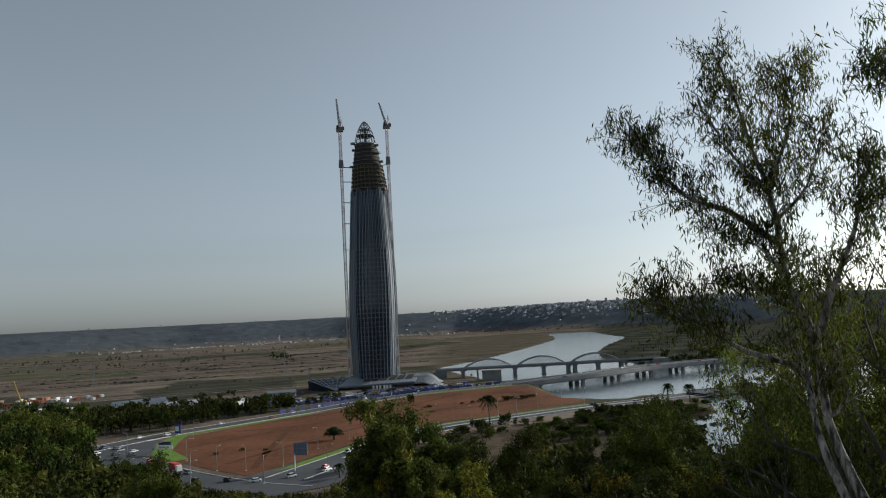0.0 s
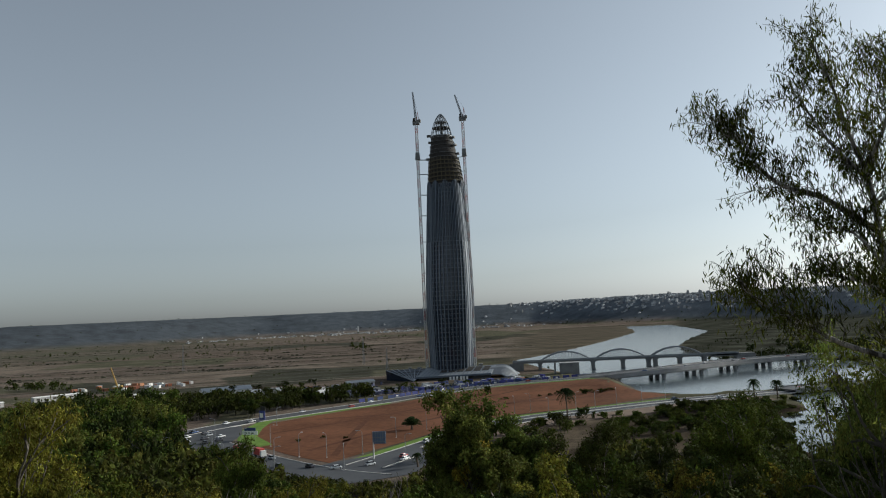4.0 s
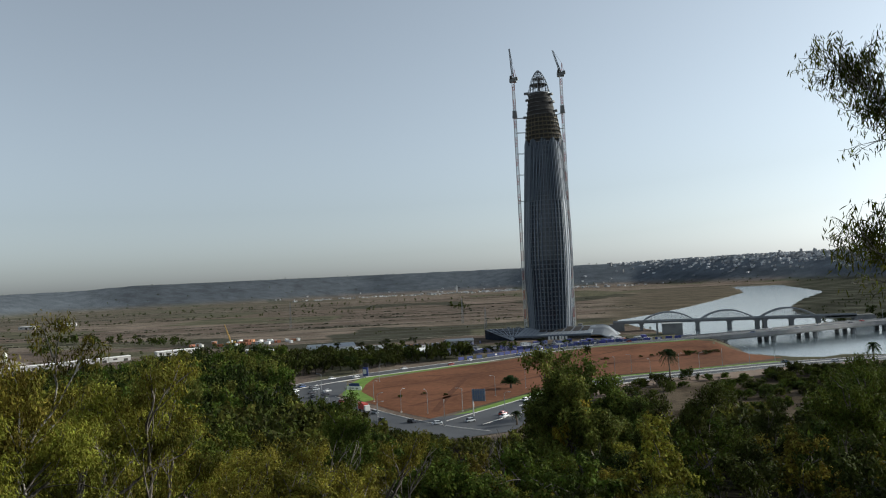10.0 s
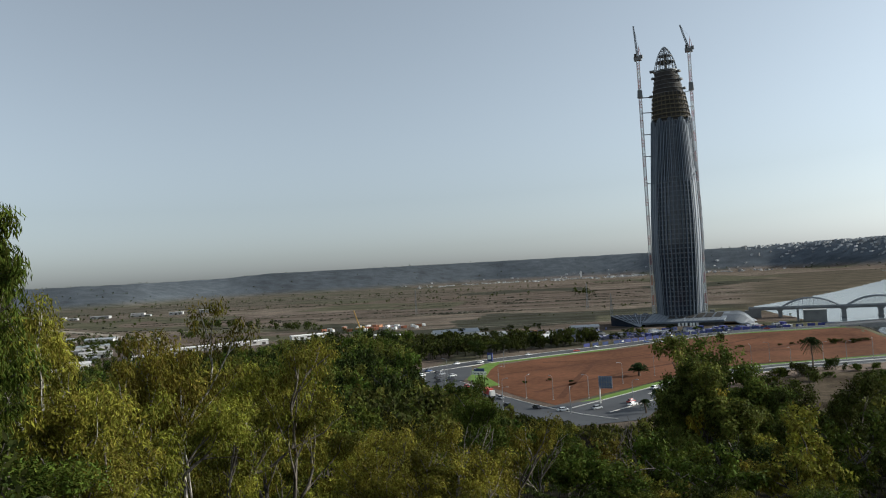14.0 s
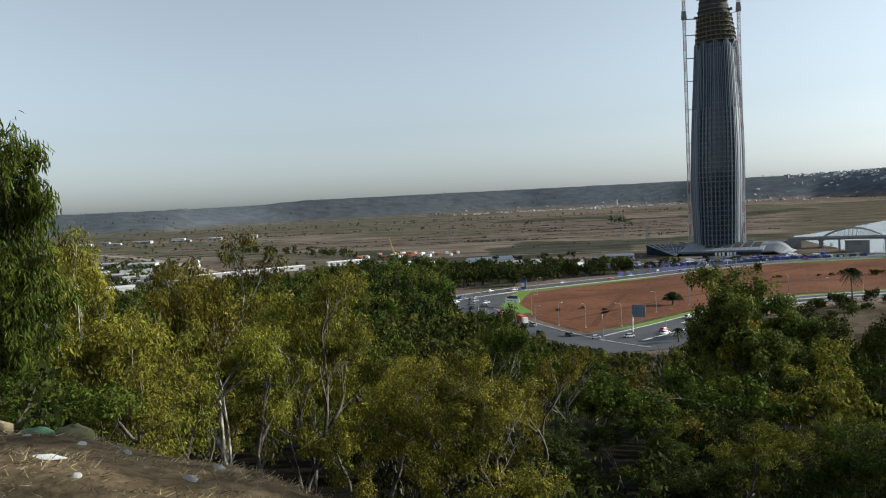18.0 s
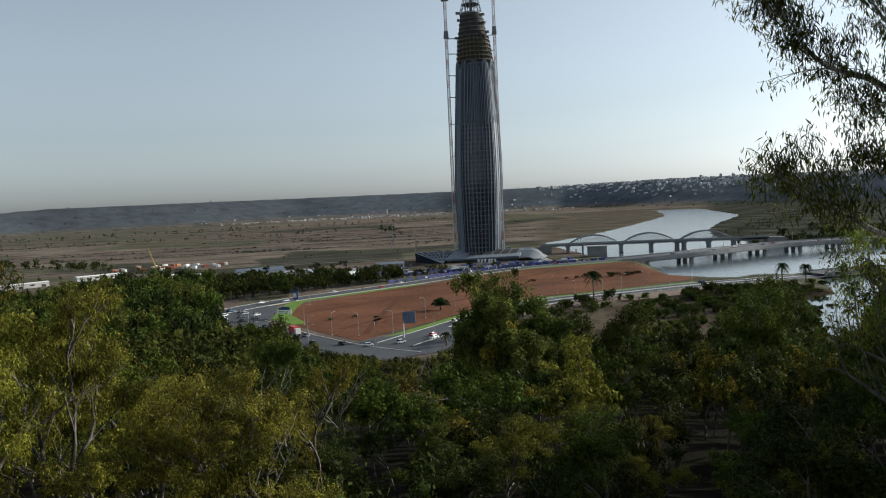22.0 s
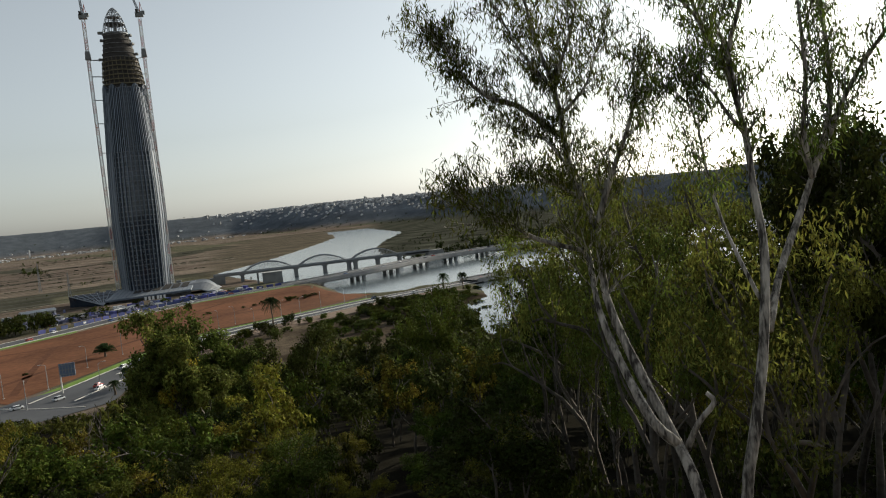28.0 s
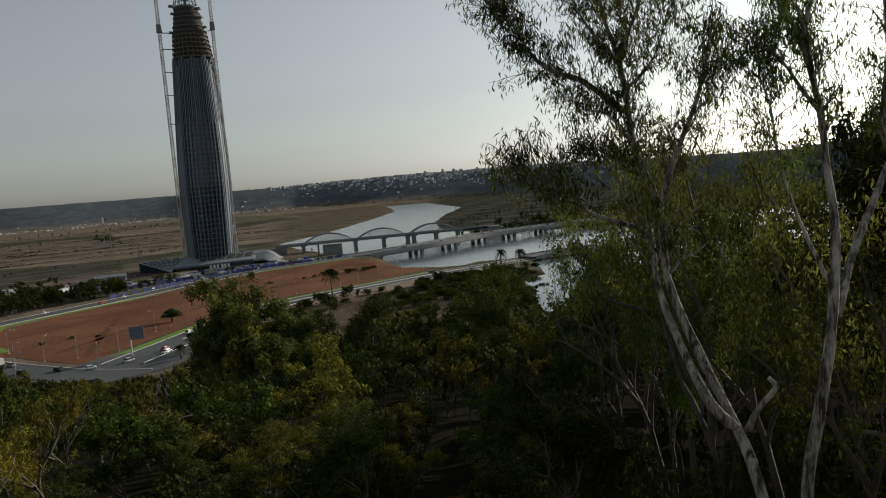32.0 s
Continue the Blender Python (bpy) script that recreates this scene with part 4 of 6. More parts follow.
def plant(kind, x, y, z, scale, turn, label, group, name="tree", category="tree", stretch=1.0):
    ob = new(name)
    ob.empty_display_size = 0.5
    ob.matrix_world = pose(x, y, z, 0, 0, turn) @ Matrix.Diagonal((scale * stretch, scale * stretch, scale, 1))
    tagged(ob, label, category, group)
    for nm, me in zip(("trunk", "crown"), kind):
        o = new(nm, me)
        o.parent = ob
    return ob


# the highest line of sight that the wooded slope reaches, by bearing
LINE_AZ = [-75, -53, -49.4, -47.4, -43.8, -41.2, -38.8, -36.8, -33.6, -31, -27, -23, -20, -18.8, -16.4, -14.3, -12, -10.5, -8.4, -6.2, -3.8, -1.2, 1.2, 2.8, 6.8, 9.2, 10.3, 13, 15.6, 17.0, 17.9, 20.9, 21.8, 23.5, 26.4, 30.8, 35, 38.7, 41.6, 45.2, 60]
LINE_EL = [-5, -6.7, -3.8, -1.6, -3, -4.8, -5.8, -5.5, -8.2, -8.4, -7.8, -8.4, -8.8, -10.4, -10.9, -11.2, -11.6, -11.6, -11, -9.8, -9.4, -9.2, -10, -11.7, -9.2, -9.6, -11.3, -7, -6.9, -8.6, -11, -11, -8, -5.8, -2.4, 1.2, 1.6, 0.8, 0.6, 1.2, 1]
EYE_Z = 54.4
# the same for the trees just below the brow, and for those half way down
NEAR_AZ = [-66, -54.8, -51.1, -49.7, -46, -42.2, -40.1, -38, -35.2, -33.6, -32, -27.8, -26.2, -24.4, -22.7, -20.8, -19, -17.4, -16.7, -14.6, -12.7, -10.7, -2.6, 1.2, 7, 15.9, 20.5, 22.8, 25, 29.5, 33, 60]
NEAR_EL = [-6, -7.6, -7.1, -8.2, -9, -8.3, -6.4, -5.3, -6.8, -8.6, -12, -12.5, -15, -13.9, -15.3, -12.8, -11.6, -13.8, -16.5, -17, -15.1, -16.5, -16, -15, -14.5, -15.5, -14, -11, -7.5, -4, -1, 1]
MID_AZ = [-66, -54.8, -49.6, -42, -38, -36.1, -33.6, -30.2, -26.7, -25.1, -22.5, -20.6, -18.9, -17.2, -14.7, -11.4, -8.4, -6.4, -4.4, -0.6, 3, 6.2, 9.6, 11.1, 13.1, 15.1, 19.2, 20.8, 23, 25, 30, 35, 60]
MID_EL = [-6, -7.6, -7.1, -5.4, -5.8, -9, -9.6, -10.2, -10.4, -11.5, -11.9, -8.8, -9.9, -11.3, -11.7, -13.5, -11.5, -11, -10.5, -11.5, -10.8, -8.9, -9.6, -11.4, -9.1, -7.4, -9.3, -10.7, -8, -3.6, 0, 1.6, 1]


def top_limit(x, y, half):
    r, az = math.hypot(x, y), math.degrees(math.atan2(x, y))
    w = math.degrees(half / r)
    bearings, rises = (NEAR_AZ, NEAR_EL) if r < 36 else (MID_AZ, MID_EL)
    far = min(max((r - 95) / 125, 0.0), 1.0)
    el = min(float(np.interp(az + k * w, bearings, rises)) * (1 - far) + float(np.interp(az + k * w, LINE_AZ, LINE_EL)) * far for k in (-0.7, 0, 0.7))
    return EYE_Z + math.tan(radians(el)) * r


K_near = [tree_kind(s, 9.0, 4, 3, 15000, 0.17, 0.5, M_leaf_olive, M_bark, 0.27, 0.9, 0.75, 0.25, 0.02) for s in (11, 12, 13)]
K_sparse = [tree_kind(s, 9.0, 4, 3, 17000, 0.17, 0.5, M_leaf_olive, M_bark_streak, 0.27, 0.9, 0.62, 0.3, 0.02) for s in (41, 42)]
K_neargreen = [tree_kind(s, 9.0, 4, 3, 14000, 0.18, 0.52, M_leaf_green, M_barkdark, 0.36, 0.6, 0.8, 0.22, 0.03) for s in (14, 15)]
K_neardark = [tree_kind(s, 9.0, 4, 3, 14000, 0.18, 0.52, M_leaf_dark, M_barkdark, 0.4, 0.5, 0.8, 0.22, 0.03) for s in (18, 19)]
K_broad = [tree_kind(s, 9.0, 4, 3, 15000, 0.22, 0.62, M_leaf_fresh, M_barkdark, 0.5, 0.35, 0.85, 0.2, 0.04) for s in (43, 44)]
K_fresh = [tree_kind(s, 9.0, 4, 3, 8500, 0.14, 0.48, M_leaf_fresh, M_barkdark, 0.32, 0.8, 0.75, 0.22, 0.03) for s in (16, 17)]
K_mid = [tree_kind(s, 10.0, 4, 3, 4600, 0.36, 0.62, lf, M_bark, 0.45, 0.5, 0.85, 0.22, 0.05) for s, lf in ((21, M_leaf_olive), (22, M_leaf_green), (23, M_leaf_dark), (24, M_leaf_dark), (25, M_leaf_green))]
rng = random.Random(7)
placed = []


def clear_of(x, y, gap):
    return all((x - a) ** 2 + (y - b) ** 2 > gap * gap for a, b in placed)


def sow(r0, r1, a0, a1, gap, tries, kinds, base_h, label, group, min_h=3.0, spare=None):
    for _ in range(tries):
        r = math.sqrt(rng.uniform(r0 * r0, r1 * r1))
        az = rng.uniform(a0, a1)
        x, y = r * math.sin(radians(az)), r * math.cos(radians(az))
        if not clear_of(x, y, gap) or (spare and spare(x, y, r, az)):
            continue
        z = gz(x, y) - 0.2
        h = base_h * rng.uniform(0.75, 1.25)
        h = min(h, (top_limit(x, y, h * 0.28) - z) * rng.choice((0.6, 0.8, 0.9, 1.0, 1.06)))
        if h < min_h:
            continue
        placed.append((x, y))
        kind, kh, lb = rng.choice(kinds(az))
        plant(kind, x, y, z, h / kh, rng.uniform(0, 360), lb, group, stretch=min(1.35, max(0.9, 6.5 / h)))


def near_kinds(az):
    ol = [(k, 9.0, "slender eucalyptus with yellow-olive leaves on the slope") for k in K_near]
    gr = [(k, 9.0, "leafy green tree on the slope") for k in K_neargreen]
    dk = [(k, 9.0, "dense dark green tree on the slope") for k in K_neardark]
    # sun and shade put into leaf colour: olive on lit bearings, dark on shaded
    if az < -43:
        return ol * 5 + gr + dk
    if az < -24:
        return ol * 2 + gr * 2 + dk * 3
    if az < -8:
        return ol * 4 + gr * 2 + dk
    return gr * 4 + dk * 3 + ol * 2


def mid_kinds(az):
    ol, gr, dk = [(K_mid[i], 10.0, lb) for i, lb in ((0, "eucalyptus with olive leaves in the wood"), (1, "green tree in the wood below the hill"), (2, "dark green tree in the wood below the hill"))]
    dk2, gr2 = (K_mid[3], 10.0, dk[2]), (K_mid[4], 10.0, gr[2])
    return [ol, ol, gr, gr2, dk] if az < -24 else [ol, gr, gr2, dk, dk2] if az < -8 else [gr, gr2, dk, dk2, ol]


# single trees that stand out of the slope
OLIVE, BROAD = "eucalyptus with a broad olive crown", "broad green tree standing above the slope"
for az, r, el, kind, lb in ((-47.7, 19, -1.5, K_sparse[0], "tall slender eucalyptus with sparse yellow-olive crown and white trunk"), (-42.8, 21, -2.6, K_sparse[1], "slender eucalyptus with yellow-olive crown and white trunk"),
                            (-51.8, 18, -7.2, K_near[2], "slender eucalyptus with yellow-olive leaves"), (-54.5, 19.5, -7.4, K_near[1], "slender eucalyptus with yellow-olive leaves"), (-45.2, 20, -8.0, K_near[1], "slender eucalyptus with yellow-olive leaves"),
                            (-38.0, 28, -5.4, K_near[0], OLIVE), (-40.4, 26, -6.8, K_near[2], OLIVE), (-37.0, 31, -7.0, K_near[1], OLIVE), (-28.0, 25, -12.4, K_near[0], OLIVE), (-24.4, 22, -13.8, K_near[2], OLIVE),
                            (-19.2, 26, -11.8, K_near[1], OLIVE), (-29.8, 28, -12.2, K_near[2], OLIVE), (-21.8, 20.5, -15.2, K_near[0], OLIVE), (-32.2, 24, -12.5, K_near[0], OLIVE), (-20.6, 48, -8.6, K_neargreen[0], "green tree with a pointed crown on the slope"),
                            (-4.9, 70, -6.2, K_broad[0], BROAD), (-2.6, 72, -6.3, K_broad[1], BROAD), (-0.4, 73, -8.0, K_broad[0], BROAD), (-3.6, 66, -7.8, K_broad[1], BROAD),
                            (13.4, 52, -7.4, K_neargreen[1], "green tree with a pointed crown on the slope"), (15.4, 56, -7.0, K_neargreen[0], "green tree with a pointed crown on the slope"),
                            (6.4, 50, -8.8, K_neardark[0], "dark tree with an uneven crown on the slope"), (8.6, 55, -9.4, K_neardark[1], "dark tree with an uneven crown on the slope")):
    x, y = r * math.sin(radians(az)), r * math.cos(radians(az))
    z = gz(x, y) - 0.2
    h = (EYE_Z + math.tan(radians(el)) * r - z) * 1.06
    placed.append((x, y))
    plant(kind, x, y, z, h / 9.0, az * 7, lb, "trees on the slope", stretch=0.72 if kind in K_sparse else 0.84 if kind in K_broad else 0.78 if h > 13 else max(0.85, 6.0 / h))
for az, r, el in ((23.2, 34, -6.4), (24.4, 40, -5.4), (25.4, 30, -4.2), (28, 31, -1.8), (27.3, 22, -6), (31, 18, 0.6), (26.8, 27, -4.0), (29, 24, -0.4), (32, 27, 1.8), (35, 22, 1.8), (38.5, 25, 1.4), (41.5, 20, 0.9), (45, 24, 1.6), (48, 19, 1.2), (51, 23, 1.4), (55, 20, 1.8), (24.3, 38, -5), (36, 36, 1.2), (44, 33, 1), (39, 15, -3)):
    x, y = r * math.sin(radians(az)), r * math.cos(radians(az))
    z = gz(x, y) - 0.2
    h = EYE_Z + math.tan(radians(el + (1.6 if az > 28 else 0.2))) * r - z
    placed.append((x, y))
    plant((K_neardark if int(r) % 4 == 0 and az > 40 else K_neargreen if az < 25 else K_fresh)[int(r) % 2], x, y, z, h / 9.0, az * 7, "leafy green tree behind the tall eucalyptus", "trees on the slope", stretch=max(0.7, 5.0 / h))
sow(12, 36, -66, 54, 4.0, 1200, near_kinds, 10.5, "", "trees on the slope", 2.2, lambda x, y, r, az: (az > 17 and r < 16) or (-43 < az <= 17 and r < 20))
sow(34, 75, -64, 52, 4.5, 1600, mid_kinds, 11, "", "trees on the slope", 2.0)
sow(75, 112, -64, 40, 6.6, 700, mid_kinds, 12, "", "trees on the slope", 2.0)


K_yellow = tree_kind(27, 6.0, 4, 3, 2000, 0.22, 0.2, M_leaf_yellow, M_bark, 0.4, 0.7, 0.7, 0.25, 0.02)
x, y = 66 * math.sin(radians(-5.3)), 66 * math.cos(radians(-5.3))
plant(K_yellow, x, y, gz(x, y), (EYE_Z - 66 * math.tan(radians(9.0)) - gz(x, y)) / 6.0, 0, "small tree with bright yellow leaves on the slope", "trees on the slope", stretch=0.7)
for az, r, el in ((-9.6, 62, -10.6), (-11.5, 58, -11.4), (-17, 40, -11.5), (-24.5, 30, -11), (-8.5, 48, -13)):
    x, y = r * math.sin(radians(az)), r * math.cos(radians(az))
    bare = plant(K_near[int(r) % 3][:1], x, y, gz(x, y) - 0.3, (EYE_Z + math.tan(radians(el)) * r - gz(x, y)) / 9.0, az * 9, "leafless grey-brown tree on the slope", "trees on the slope", "bare_tree")


# the woods further down and on the plain, joined
WOODS = [(-430, 330), (-400, 470), (-335, 505), (-290, 520), (-240, 530), (-195, 500), (-184, 440), (-190, 395), (-160, 348), (-122, 303), (-88, 270), (-64, 250), (-60, 200), (-200, 180), (-330, 200)]


def wood(name, spots, label, leaf, bark, seed, count=280, size=1.1):
    rs = np.random.RandomState(seed)
    forms = []
    for s in range(5):
        limbs, tips = [], []
        grow(np.random.RandomState(seed * 10 + s), np.zeros(3), np.array([0, 0, 1.0]), 2.6, 0.2, 3, limbs, tips, 0.3, 0.85, 3)
        top = max(t[1][2] for t in tips)
        crown = puff_quads(rs, tips, count, size * top / 10, 0.085 * top, 0.4, 0.6) / top
        low = float(crown[:, :, 2].min())
        crown[:, :, 2] = 1.02 - (1.02 - crown[:, :, 2]) * 0.94 / (1.02 - low)
        forms.append((crown, [([p / top for p in pts], rad / top) for pts, rad in limbs if rad[0] > 0.06]))
    crowns, g = [], Geo()
    for x, y, z, h in spots:
        q, limbs = forms[rs.randint(5)]
        a = rs.uniform(0, 6.28)
        c, s = math.cos(a), math.sin(a)
        w = h * rs.uniform(0.9, 1.25)
        m = np.array([[c * w, -s * w, 0], [s * w, c * w, 0], [0, 0, h]])
        crowns.append(q @ m.T + [x, y, z])
        for pts, rad in limbs[:4]:
            g.tube([m @ p + [x, y, z] for p in pts[::2]], [r * h for r in rad[::2]], 4, cap=False)
    ob = thing(name, label, "woodland", kind="stuff")
    part("crowns", quads("crowns", np.concatenate(crowns), leaf), leaf, ob)
    part("trunks", g, bark, ob)


def wood_spots(test, n, gap, base_h, box, seed):
    rs, out, cells = random.Random(seed), [], {}
    for _ in range(n):
        x, y = rs.uniform(box[0], box[1]), rs.uniform(box[2], box[3])
        cx, cy = int(x // gap), int(y // gap)
        if any((x - a) ** 2 + (y - b) ** 2 < gap * gap for i in (-1, 0, 1) for j in (-1, 0, 1) for a, b in cells.get((cx + i, cy + j), ())) or not test(x, y):
            continue
        cells.setdefault((cx, cy), []).append((x, y))
        out.append((x, y, base_h * rs.uniform(0.7, 1.3)))
    z = ground_z([p[0] for p in out], [p[1] for p in out])
    return [(x, y, float(k) - 0.3, h) for (x, y, h), k in zip(out, z)]


NEAR_ROADS = np.vstack([along(line, 8.0)[0][:, :2] for line in (SLIP, LOWER[:4])])


def off_road(x, y):
    return float(((NEAR_ROADS - (x, y)) ** 2).sum(1).min()) > 10 ** 2


def slope_test(x, y):
    r, az = math.hypot(x, y), math.degrees(math.atan2(x, y))
    return 96 < r < (238 if az > -4 else 262) and -66 < az < 44 and math.hypot(x + 60, y - 285) > 22 and off_road(x, y)


near_tree = lambda x, y: not clear_of(x, y, 5.0)
slope = [(x, y, z, min(h, (top_limit(x, y, 4) - z))) for x, y, z, h in wood_spots(slope_test, 5000, 7.0, 14.5, (-250, 180, 20, 262), 3)]
slope = [q for q in slope if q[3] > 3 and not near_tree(q[0], q[1])]
wood("woodland", slope[::2], "mixed trees covering the lower hillside", M_leaf_dark, M_barkdark, 31, 560, 0.82)
wood("woodland", slope[1::4], "mixed green trees covering the lower hillside", M_leaf_green, M_barkdark, 32, 560, 0.82)
wood("woodland", slope[3::4], "mixed olive-green trees covering the lower hillside", M_leaf_fresh, M_barkdark, 45, 560, 0.82)
plain = wood_spots(lambda x, y: float(inside(WOODS, x, y)) > 3 and math.hypot(x, y) > 255, 7000, 6.2, 13.0, (-430, -95, 180, 535), 5)
plain = [(x, y, z, min(h, top_limit(x, y, 3) - z) if math.degrees(math.atan2(x, y)) > -25.5 else h) for x, y, z, h in plain]
plain = [(x, y, z, h * (0.6 if x < -320 else 1.0)) for x, y, z, h in plain if h > 2]
wood("woodland", plain[::3], "dense green wood on the plain beside the road", M_leaf_green, M_barkdark, 40, 460, 0.78)
wood("woodland", plain[1::3], "dense dark green wood on the plain beside the road", M_leaf_dark, M_barkdark, 33, 460, 0.78)
wood("woodland", plain[2::3], "dense olive-green wood on the plain beside the road", M_leaf_fresh, M_barkdark, 46, 460, 0.78)


WOODS_ROAD = [(-240, 425), (-205, 432), (-180, 458), (-152, 484), (-127, 512), (-108, 532), (-118, 552), (-150, 540), (-200, 530), (-260, 540)]
roadside = wood_spots(lambda x, y: float(inside(WOODS_ROAD, x, y)) > 1, 1500, 5.6, 10.5, (-260, -105, 420, 555), 6)
wood("woodland", roadside, "dense dark green trees along the upper road", M_leaf_dark, M_barkdark, 38)


def seen_path(name, geo, parent, bark):
    return part(name, geo, bark, parent, "", True)


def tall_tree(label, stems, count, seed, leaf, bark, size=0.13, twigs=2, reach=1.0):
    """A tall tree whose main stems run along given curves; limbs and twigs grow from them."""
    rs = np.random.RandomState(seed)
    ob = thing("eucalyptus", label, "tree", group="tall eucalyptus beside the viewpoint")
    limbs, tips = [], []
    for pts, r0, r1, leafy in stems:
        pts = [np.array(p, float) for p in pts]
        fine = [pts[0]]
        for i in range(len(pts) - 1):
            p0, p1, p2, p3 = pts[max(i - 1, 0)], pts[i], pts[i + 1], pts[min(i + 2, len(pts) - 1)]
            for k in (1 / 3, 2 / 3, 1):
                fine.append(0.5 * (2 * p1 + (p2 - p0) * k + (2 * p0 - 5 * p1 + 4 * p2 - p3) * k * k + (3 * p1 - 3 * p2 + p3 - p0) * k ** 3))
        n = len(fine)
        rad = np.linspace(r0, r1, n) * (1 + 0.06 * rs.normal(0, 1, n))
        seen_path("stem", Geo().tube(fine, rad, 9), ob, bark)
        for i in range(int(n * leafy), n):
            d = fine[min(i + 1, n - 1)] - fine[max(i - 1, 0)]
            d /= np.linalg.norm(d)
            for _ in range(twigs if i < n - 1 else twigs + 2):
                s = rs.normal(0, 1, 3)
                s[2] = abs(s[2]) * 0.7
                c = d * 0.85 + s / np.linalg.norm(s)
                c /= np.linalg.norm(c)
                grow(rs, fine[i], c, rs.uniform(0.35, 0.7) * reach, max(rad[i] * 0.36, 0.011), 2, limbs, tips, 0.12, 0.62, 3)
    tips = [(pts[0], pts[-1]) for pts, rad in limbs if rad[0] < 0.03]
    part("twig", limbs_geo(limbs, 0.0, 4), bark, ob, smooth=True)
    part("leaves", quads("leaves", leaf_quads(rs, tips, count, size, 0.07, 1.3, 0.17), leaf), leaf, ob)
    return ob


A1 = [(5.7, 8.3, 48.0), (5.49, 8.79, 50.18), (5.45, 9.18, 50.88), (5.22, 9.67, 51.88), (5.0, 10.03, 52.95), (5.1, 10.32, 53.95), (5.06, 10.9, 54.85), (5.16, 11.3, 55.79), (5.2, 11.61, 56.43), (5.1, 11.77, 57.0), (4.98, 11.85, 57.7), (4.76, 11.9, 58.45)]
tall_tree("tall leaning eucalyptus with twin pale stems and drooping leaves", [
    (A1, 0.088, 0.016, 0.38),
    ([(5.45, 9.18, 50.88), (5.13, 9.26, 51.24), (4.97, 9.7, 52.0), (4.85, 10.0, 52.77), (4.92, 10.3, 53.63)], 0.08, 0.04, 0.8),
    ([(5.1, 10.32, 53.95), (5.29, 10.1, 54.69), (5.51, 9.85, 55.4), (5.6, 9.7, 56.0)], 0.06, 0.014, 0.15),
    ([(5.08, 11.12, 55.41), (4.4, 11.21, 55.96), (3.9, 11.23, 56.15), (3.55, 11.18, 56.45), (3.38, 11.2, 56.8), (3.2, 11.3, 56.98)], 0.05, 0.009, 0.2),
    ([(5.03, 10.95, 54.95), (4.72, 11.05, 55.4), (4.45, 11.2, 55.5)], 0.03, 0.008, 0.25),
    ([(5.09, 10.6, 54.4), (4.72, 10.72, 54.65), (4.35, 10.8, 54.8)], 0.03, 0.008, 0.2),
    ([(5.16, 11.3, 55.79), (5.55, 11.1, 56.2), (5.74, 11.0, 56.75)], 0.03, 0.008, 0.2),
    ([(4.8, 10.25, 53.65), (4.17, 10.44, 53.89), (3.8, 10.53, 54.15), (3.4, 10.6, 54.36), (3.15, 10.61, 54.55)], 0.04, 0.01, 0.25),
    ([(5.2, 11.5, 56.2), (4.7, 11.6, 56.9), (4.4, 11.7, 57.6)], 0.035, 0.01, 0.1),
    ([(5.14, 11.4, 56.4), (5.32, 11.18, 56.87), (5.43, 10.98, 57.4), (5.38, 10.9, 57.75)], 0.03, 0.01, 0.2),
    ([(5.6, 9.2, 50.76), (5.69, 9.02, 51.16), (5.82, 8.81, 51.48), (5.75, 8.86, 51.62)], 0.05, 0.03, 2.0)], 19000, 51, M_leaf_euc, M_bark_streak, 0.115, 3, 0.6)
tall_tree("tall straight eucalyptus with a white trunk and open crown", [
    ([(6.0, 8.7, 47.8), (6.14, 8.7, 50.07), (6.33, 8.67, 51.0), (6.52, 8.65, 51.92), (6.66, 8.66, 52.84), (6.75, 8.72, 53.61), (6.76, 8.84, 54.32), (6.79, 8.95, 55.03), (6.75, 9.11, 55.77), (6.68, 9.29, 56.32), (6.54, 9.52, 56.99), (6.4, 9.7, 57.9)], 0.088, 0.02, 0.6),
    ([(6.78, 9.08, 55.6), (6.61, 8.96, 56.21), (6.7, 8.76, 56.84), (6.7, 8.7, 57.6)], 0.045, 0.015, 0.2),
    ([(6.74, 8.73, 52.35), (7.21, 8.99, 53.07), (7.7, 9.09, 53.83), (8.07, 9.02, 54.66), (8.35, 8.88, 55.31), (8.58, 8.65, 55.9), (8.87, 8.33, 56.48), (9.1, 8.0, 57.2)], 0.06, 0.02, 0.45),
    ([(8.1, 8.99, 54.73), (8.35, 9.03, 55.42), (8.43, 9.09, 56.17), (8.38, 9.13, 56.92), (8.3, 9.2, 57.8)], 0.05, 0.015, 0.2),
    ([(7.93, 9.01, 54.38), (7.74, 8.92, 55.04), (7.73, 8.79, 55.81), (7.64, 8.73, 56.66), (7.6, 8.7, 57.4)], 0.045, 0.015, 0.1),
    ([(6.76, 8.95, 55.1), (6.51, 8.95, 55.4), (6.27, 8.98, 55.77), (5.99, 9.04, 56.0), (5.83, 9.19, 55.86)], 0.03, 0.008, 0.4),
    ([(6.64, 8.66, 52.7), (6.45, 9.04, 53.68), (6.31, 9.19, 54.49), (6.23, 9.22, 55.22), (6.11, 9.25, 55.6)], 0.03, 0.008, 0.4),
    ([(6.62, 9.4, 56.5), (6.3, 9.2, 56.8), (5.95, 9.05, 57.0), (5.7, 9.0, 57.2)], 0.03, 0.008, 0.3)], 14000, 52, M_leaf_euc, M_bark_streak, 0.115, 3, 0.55)
